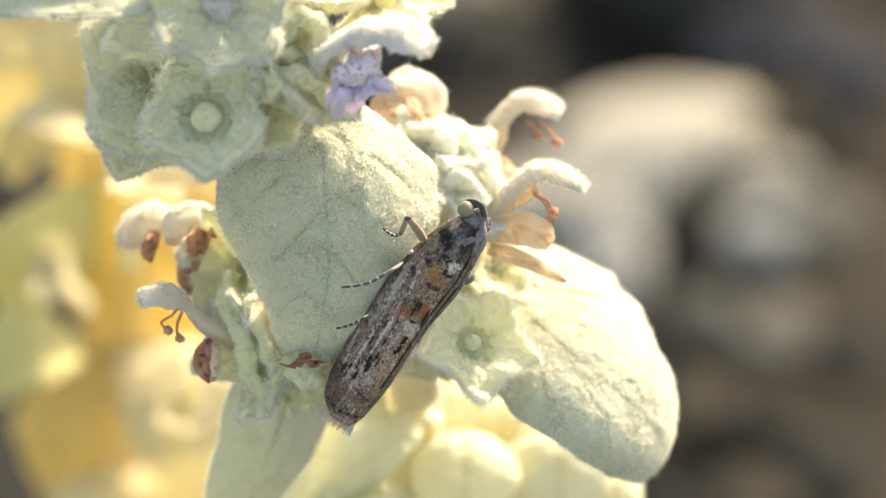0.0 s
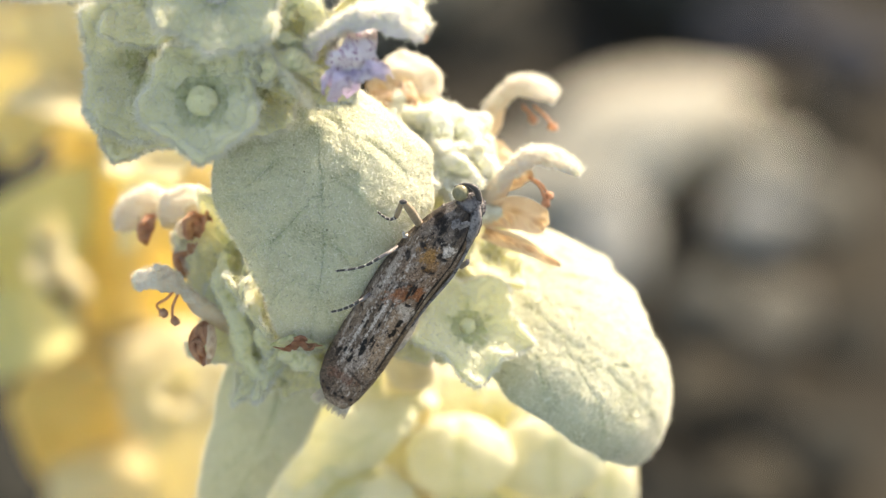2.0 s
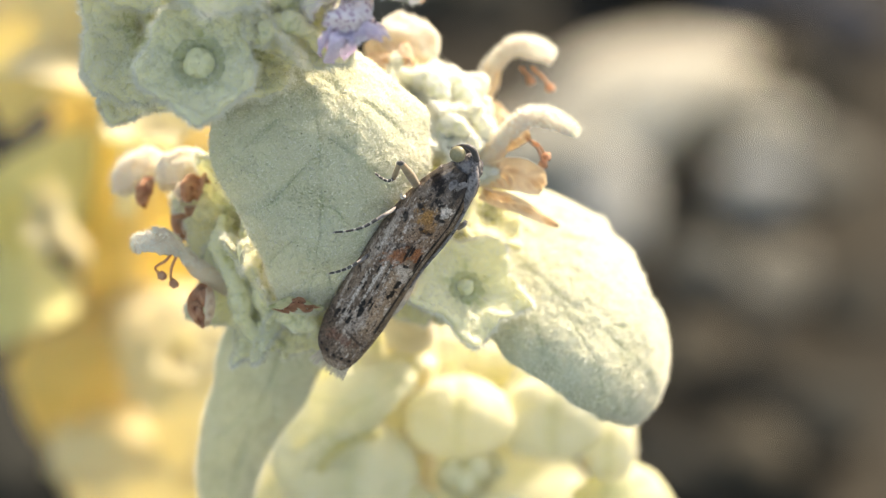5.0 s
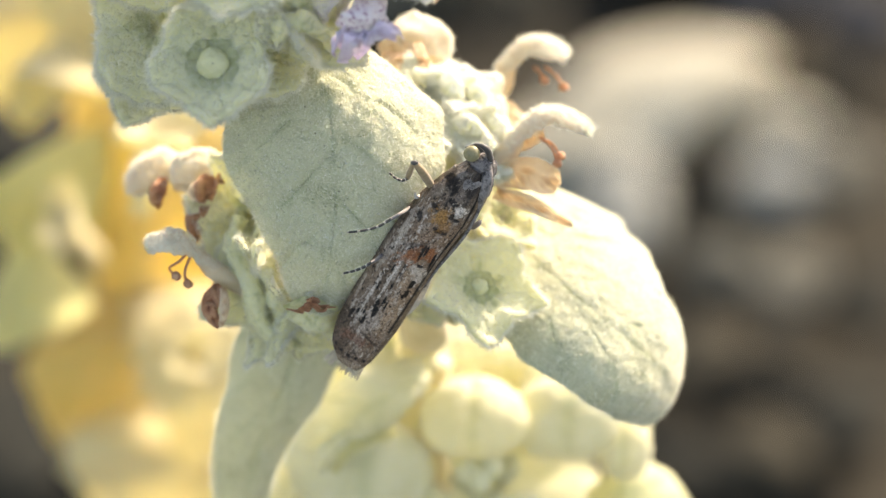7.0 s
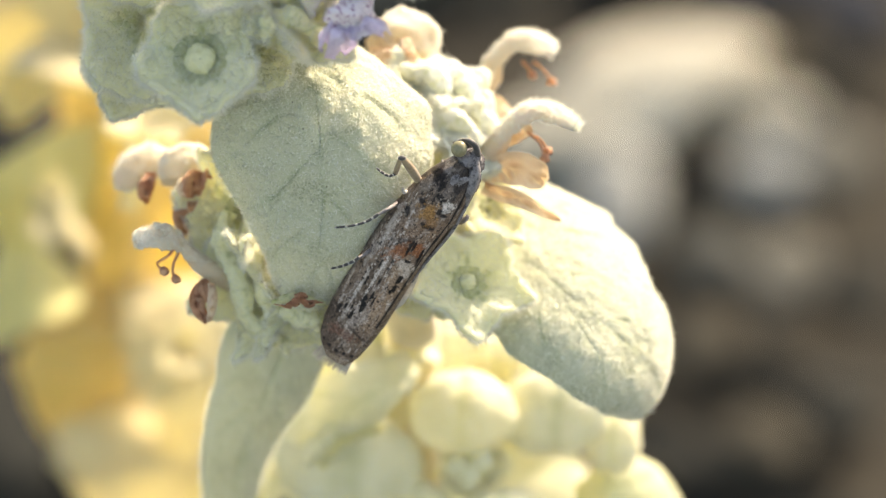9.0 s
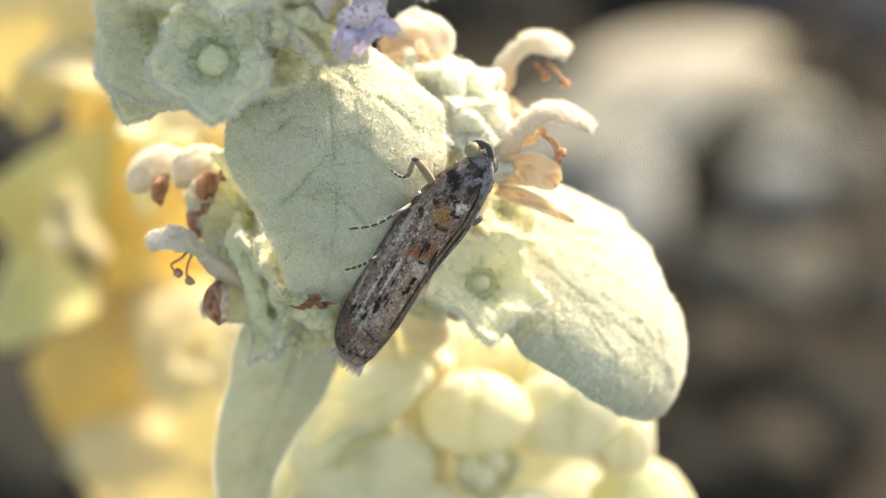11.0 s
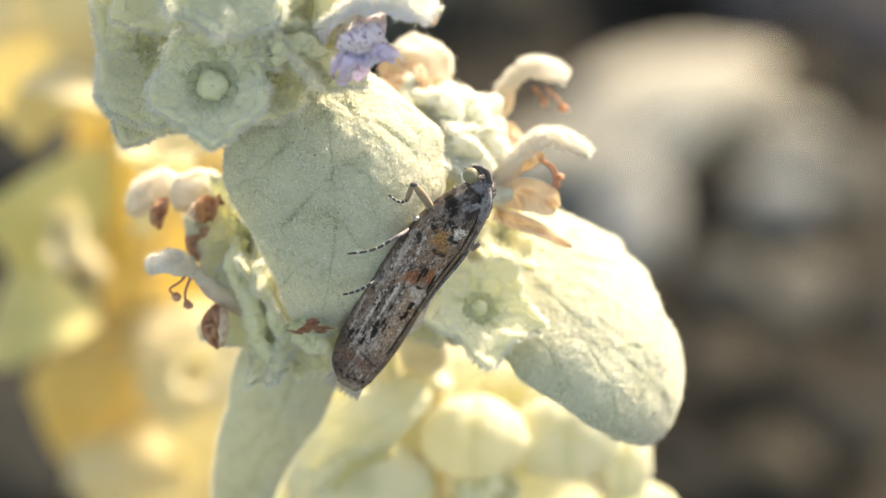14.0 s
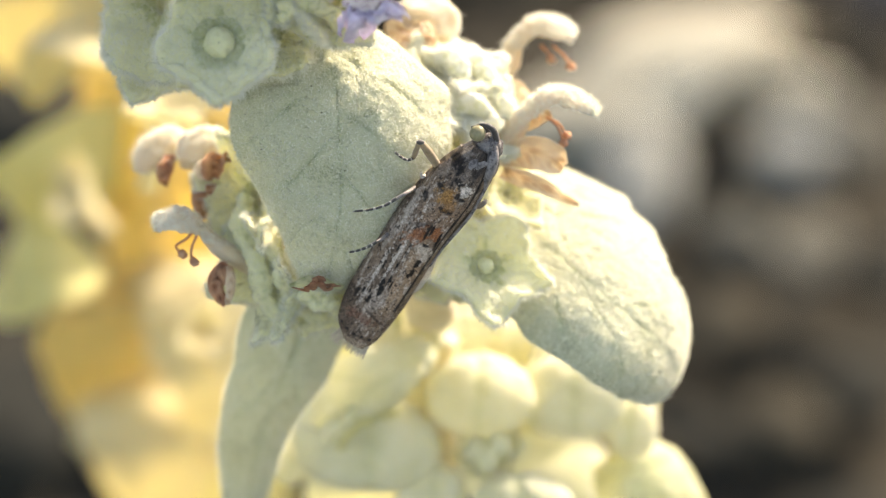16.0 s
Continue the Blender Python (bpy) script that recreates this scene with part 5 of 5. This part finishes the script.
    # black dashes
    for cs, cn, ls, ln in ((0.585, 0.54, 0.022, 0.075), (0.625, 0.53, 0.020, 0.10), (0.640, 0.44, 0.010, 0.05), (0.755, -0.26, 0.032, 0.075), (0.712, -0.36, 0.024, 0.10), (0.688, -0.14, 0.026, 0.07),
                           (0.700, 0.02, 0.018, 0.05), (0.735, -0.30, 0.014, 0.13), (0.780, -0.92, 0.022, 0.09), (0.800, -1.13, 0.024, 0.08), (0.802, -0.52, 0.026, 0.10), (0.770, -0.66, 0.012, 0.06),
                           (0.625, -0.20, 0.012, 0.05), (0.655, -0.70, 0.016, 0.05), (0.56, -0.55, 0.012, 0.05)):
        lay(0.97 * spot(cs, cn, ls, ln, 1.3), BLACK)
    # dark tail corner, rust bar and dotted margin
    lay(0.85 * spot(0.845, -1.45, 0.055, 0.42, 0.9), BROWN)
    lay(0.55 * spot(0.93, -0.95, 0.05, 0.6, 0.9), (0.07, 0.052, 0.044))
    lay(0.6 * spot(0.882, -0.45, 0.020, 0.65, 1.1), (0.15, 0.075, 0.055))
    lay(0.5 * spot(0.855, 0.35, 0.030, 0.35, 1.1), (0.10, 0.065, 0.045))
    lay(0.8 * spot(0.858, 0.15, 0.007, 0.55, 1.2, 0.03), BROWN)
    lay(0.55 * np.clip((-n - 0.95 - 0.75 * np.minimum(s, 0.6)) * 7, 0, 1) * (s < 0.75), (0.06, 0.052, 0.048))
    dots = np.clip(np.sin(n * 17) * 1.5, 0, 1)
    lay(0.9 * np.clip(1.2 - ((s - 0.958 + 0.02 * (n + 0.2) ** 2) / 0.008) ** 2, 0, 1) * (0.3 + 0.7 * dots), BLACK)
    lay(0.65 * np.clip((s - 0.972) * 90, 0, 1), (0.30, 0.25, 0.20))
    # the folded front edge: dark groove, tan stripe, dark groove
    past = n - fold
    lay(0.85 * np.clip(1.2 - ((past + 0.03 + 0.04 * streak) / 0.05) ** 2, 0, 1) * (s < 0.8), BLACK)
    lay(0.6 * np.clip(past * 9 - 0.3, 0, 1), (0.21, 0.165, 0.12))
    lay(0.75 * np.clip(1.2 - ((past - 0.20 + 0.05 * streak) / 0.045) ** 2, 0, 1) * (s < 0.6), BLACK)
    lay(0.6 * spot(0.13, 0.75, 0.09, 0.12, 1.0, 0.18), BLACK)
    lay(0.95 * spot(0.252, 1.46, 0.022, 0.14, 0.6), BLACK)
    return np.clip(base * np.array((1.06, 0.95, 0.81)), 0.008, 0.8)


def wing(outer, lift, s0, s1):
    """One folded forewing: the upper one ends at the fold, the outer one shows beyond it."""
    nu, nv = 420, 200
    s = np.linspace(s0, s1, nu)
    left = np.interp(s, (0.06, 0.10, 0.124, 0.184, 0.267, 0.362, 0.457, 0.577, 0.682, 0.798, 0.863, 0.93, 0.965, 1.0), (-0.05, -0.35, -0.56, -0.88, -1.20, -1.42, -1.52, -1.60, -1.62, -1.60, -1.54, -1.34, -1.10, -0.55))
    right = np.interp(s, (0.02, 0.06, 0.108, 0.178, 0.25, 0.362, 0.481, 0.561, 0.691, 0.781, 0.868, 0.955, 1.0), (0.78, 1.10, 1.34, 1.48, 1.52, 1.40, 1.17, 1.11, 1.11, 1.10, 0.98, 0.78, 0.45))
    k = np.ones(15) / 15
    left, right = (np.convolve(np.pad(q, 7, "edge"), k, "valid") for q in (left, right))
    mid, half = (left + right) / 2, (right - left) / 2
    high = np.interp(s, (0.06, 0.2, 0.5, 0.85, 1.0), (0.92, 1.15, 1.1, 0.75, 0.45))
    crease = np.degrees(np.arcsin(np.clip((np.interp(s, FOLD_S, FOLD_N) - mid) / half, -1, 0.97)))
    lo, hi = (crease - 14, 106 + 0 * s) if outer else (-104 + 0 * s, crease)
    phi = np.radians(lo[:, None] + (hi - lo)[:, None] * np.linspace(0, 1, nv)[None])
    x = mid[:, None] + half[:, None] * np.sin(phi) * lift
    y = high[:, None] * lift * np.sign(np.cos(phi)) * np.abs(np.cos(phi)) ** 0.8
    p = HEAD + AX * (s * LEN)[:, None, None] + SIDE * x[..., None] + TOP * y[..., None]
    ridges = 0.018 * np.sin(phi * 16) + 0.02 * fuzz(p, 2.0, 2)
    p = p + TOP * ridges[..., None]
    vf = sheet(p, 0.05)
    col = wing_colours(np.repeat(s[:, None], nv, 1), x, p).reshape(-1, 3)
    return vf, np.vstack([col, col])


def on_body(s, n, up):
    return HEAD + AX * s * LEN + SIDE * n + TOP * up


moth = thing("moth", on_body(0.5, 0, -0.9), "small grey-brown mottled moth resting on a leaf, wings folded", "moth")
vf, col = wing(False, 1.0, 0.075, 1.0)
part("forewing", vf, SCALES, moth, "grey-brown forewing with rust band and black dashes", colours=col)
vf, col = wing(True, 0.95, 0.10, 0.985)
part("forewing", vf, SCALES, moth, "folded second forewing showing its edge", colours=col)
part("abdomen", tube([on_body(0.12, 0.3, 0.0), on_body(0.4, 0.05, -0.1), on_body(0.93, -0.3, -0.1)], (0.9, 1.05, 0.5), 16, 20, 0.7), CHITIN, moth)
body_v, body_f = blob(on_body(0.135, 0.45, 0.25), 0.95, (1, 0.85, 1), 0.1, 1.5)
th = part("thorax", (body_v, body_f), CHITIN, moth, "dark scaled thorax")
part("scales", wool(body_v, body_f, 220, 0.24, 0.06, 0.45, AX * 0.9), CHITIN, th, "", "stuff")
hd_v, hd_f = blob(on_body(0.065, 0.5, 0.2), 0.66, (1, 0.9, 1), 0.12, 1.6)
hd = part("head", (hd_v, hd_f), CHITIN, moth, "dark scaled head")
part("scales", wool(hd_v, hd_f, 320, 0.2, 0.06, 0.6, AX * 0.3), CHITIN, hd, "", "stuff")
part("eye", blob(V(1.22, -0.60, 3.24), 0.36, (1, 0.9, 1), 0.02), EYE_M, hd, "round cream-coloured eye")
part("palp", tube([V(2.05, -0.20, 2.97), V(1.94, -0.50, 3.36), V(1.69, -0.60, 3.56), V(1.35, -0.50, 3.66)], (0.17, 0.15, 0.12, 0.04), 12, 20), BAND, hd, "dark upcurved palp")
part("palp", tube([V(1.80, 0.30, 3.08), V(1.70, 0.20, 3.48), V(1.40, 0.20, 3.60), V(0.95, 0.30, 3.53)], (0.2, 0.16, 0.12, 0.04), 12, 20), BAND, hd, "dark upcurved palp")
part("tegula", tube([on_body(0.035, 0.72, 0.60), on_body(0.08, 0.98, 0.78), on_body(0.14, 1.16, 0.80), on_body(0.20, 1.24, 0.62)], (0.12, 0.26, 0.24, 0.08), 12, 24, 0.6), CHITIN, th, "dark scaled shoulder plate")
part("hindwing", leaf_sheet([on_body(0.50, 1.00, 0.15), on_body(0.58, 1.10, 0.10), on_body(0.66, 1.15, 0.05), on_body(0.72, 1.02, 0.05)], [(0, 0.05, 0.05), (0.4, 0.15, 0.14), (0.8, 0.15, 0.12), (1, 0.04, 0.04)], SIDE, cup=0.3, quilt=0.02, thick=0.03, nu=30, nv=12)[:2], FRINGE, moth, "pale edge of the hindwing")
part("antenna", tube([on_body(0.05, 0.75, 0.3), on_body(0.12, 1.2, 0.55), on_body(0.3, 1.44, 0.5), on_body(0.48, 1.16, 0.35), on_body(0.58, 1.08, 0.3)], (0.11, 0.085, 0.07, 0.06, 0.04), 8, 40), CHITIN, moth, "thread-like antenna folded back")
fr = []
for k in range(190):
    n0 = rng.uniform(-0.95, 0.62)
    a = on_body(0.975 + 0.01 * rng.random(), n0, 0.25 * rng.random())
    d = unit(AX + SIDE * rng.normal(-0.1 + n0 * 0.15, 0.15) + TOP * rng.normal(0, 0.1)) * rng.uniform(0.30, 0.75)
    w = unit(np.cross(d, TOP)) * 0.022
    fr.append((np.array([a - w, a + w, a + d + w * 0.6, a + d - w * 0.6]), [(0, 1, 2, 3)]))
part("fringe", join(*fr), FRINGE, moth, "frayed pale wing fringe", "stuff")


def leg(points, tarsus, shin_r, shin=True):
    """A jointed leg: shin, then a tarsus of black and white rings."""
    ob = part("leg", tube(points, shin_r, 10, 24), SHIN if shin else CHITIN, moth, "slender leg with black and white banded foot")
    part("foot", tube(tarsus, (0.068, 0.062, 0.05, 0.035), 8, 30), PALE, ob, "pale foot with black rings")
    c = spline(tarsus, 60)
    for i in range(5):
        part("ring", tube(c[i * 12: i * 12 + 10], (0.076 - 0.007 * i, 0.08 - 0.007 * i, 0.074 - 0.007 * i), 8, 7), BAND, ob)
    return ob


fore = leg([V(-0.45, 0.60, 1.68), V(-0.65, 0.20, 2.00), V(-0.92, -0.50, 2.39), V(-1.19, -0.95, 2.73), V(-1.34, -1.05, 2.81), V(-1.42, -0.80, 2.61), V(-1.52, -0.40, 2.37), V(-1.60, -0.20, 2.17)], [V(-1.57, -0.20, 2.17), V(-1.85, -0.35, 2.07), V(-2.14, -0.45, 2.19), V(-2.42, -0.50, 2.42)],
    (0.15, 0.20, 0.21, 0.15, 0.11, 0.12, 0.13, 0.10))
part("knee", blob(V(-1.29, -1.10, 2.83), 0.15, (1.2, 1, 0.8), 0.1, 1.0, 9, 12), BAND, fore, "dark knee joint")
leg([V(-1.41, 1.00, 0.93), V(-1.90, -0.20, 0.62), V(-2.34, -0.40, 0.37)], [V(-2.34, -0.40, 0.37), V(-2.84, -0.40, 0.07), V(-3.47, -0.30, -0.12), V(-4.27, -0.20, -0.22)], (0.10, 0.085, 0.075), False)
leg([V(-2.62, 1.20, -1.11), V(-3.01, 0.50, -1.43), V(-3.23, 0.30, -1.55)], [V(-3.23, 0.30, -1.55), V(-3.61, 0.30, -1.78), V(-4.01, 0.30, -1.93), V(-4.46, 0.40, -2.03)], (0.09, 0.08, 0.07), False)
part("leg", tube([V(-1.06, 0.80, 1.41), V(-1.23, 0.00, 1.33), V(-1.27, -0.20, 1.52)], (0.09, 0.08, 0.05), 8, 12), PALE, moth, "pale tip of a folded leg")
part("leg", tube([V(1.29, 2.00, 0.03), V(1.54, 1.60, 0.18), V(1.62, 1.60, 0.33)], (0.14, 0.12, 0.08), 8, 12), CHITIN, moth, "dark tip of a folded leg")


def motions():
    """Only the handheld camera moves; plant and moth keep still."""


motions()
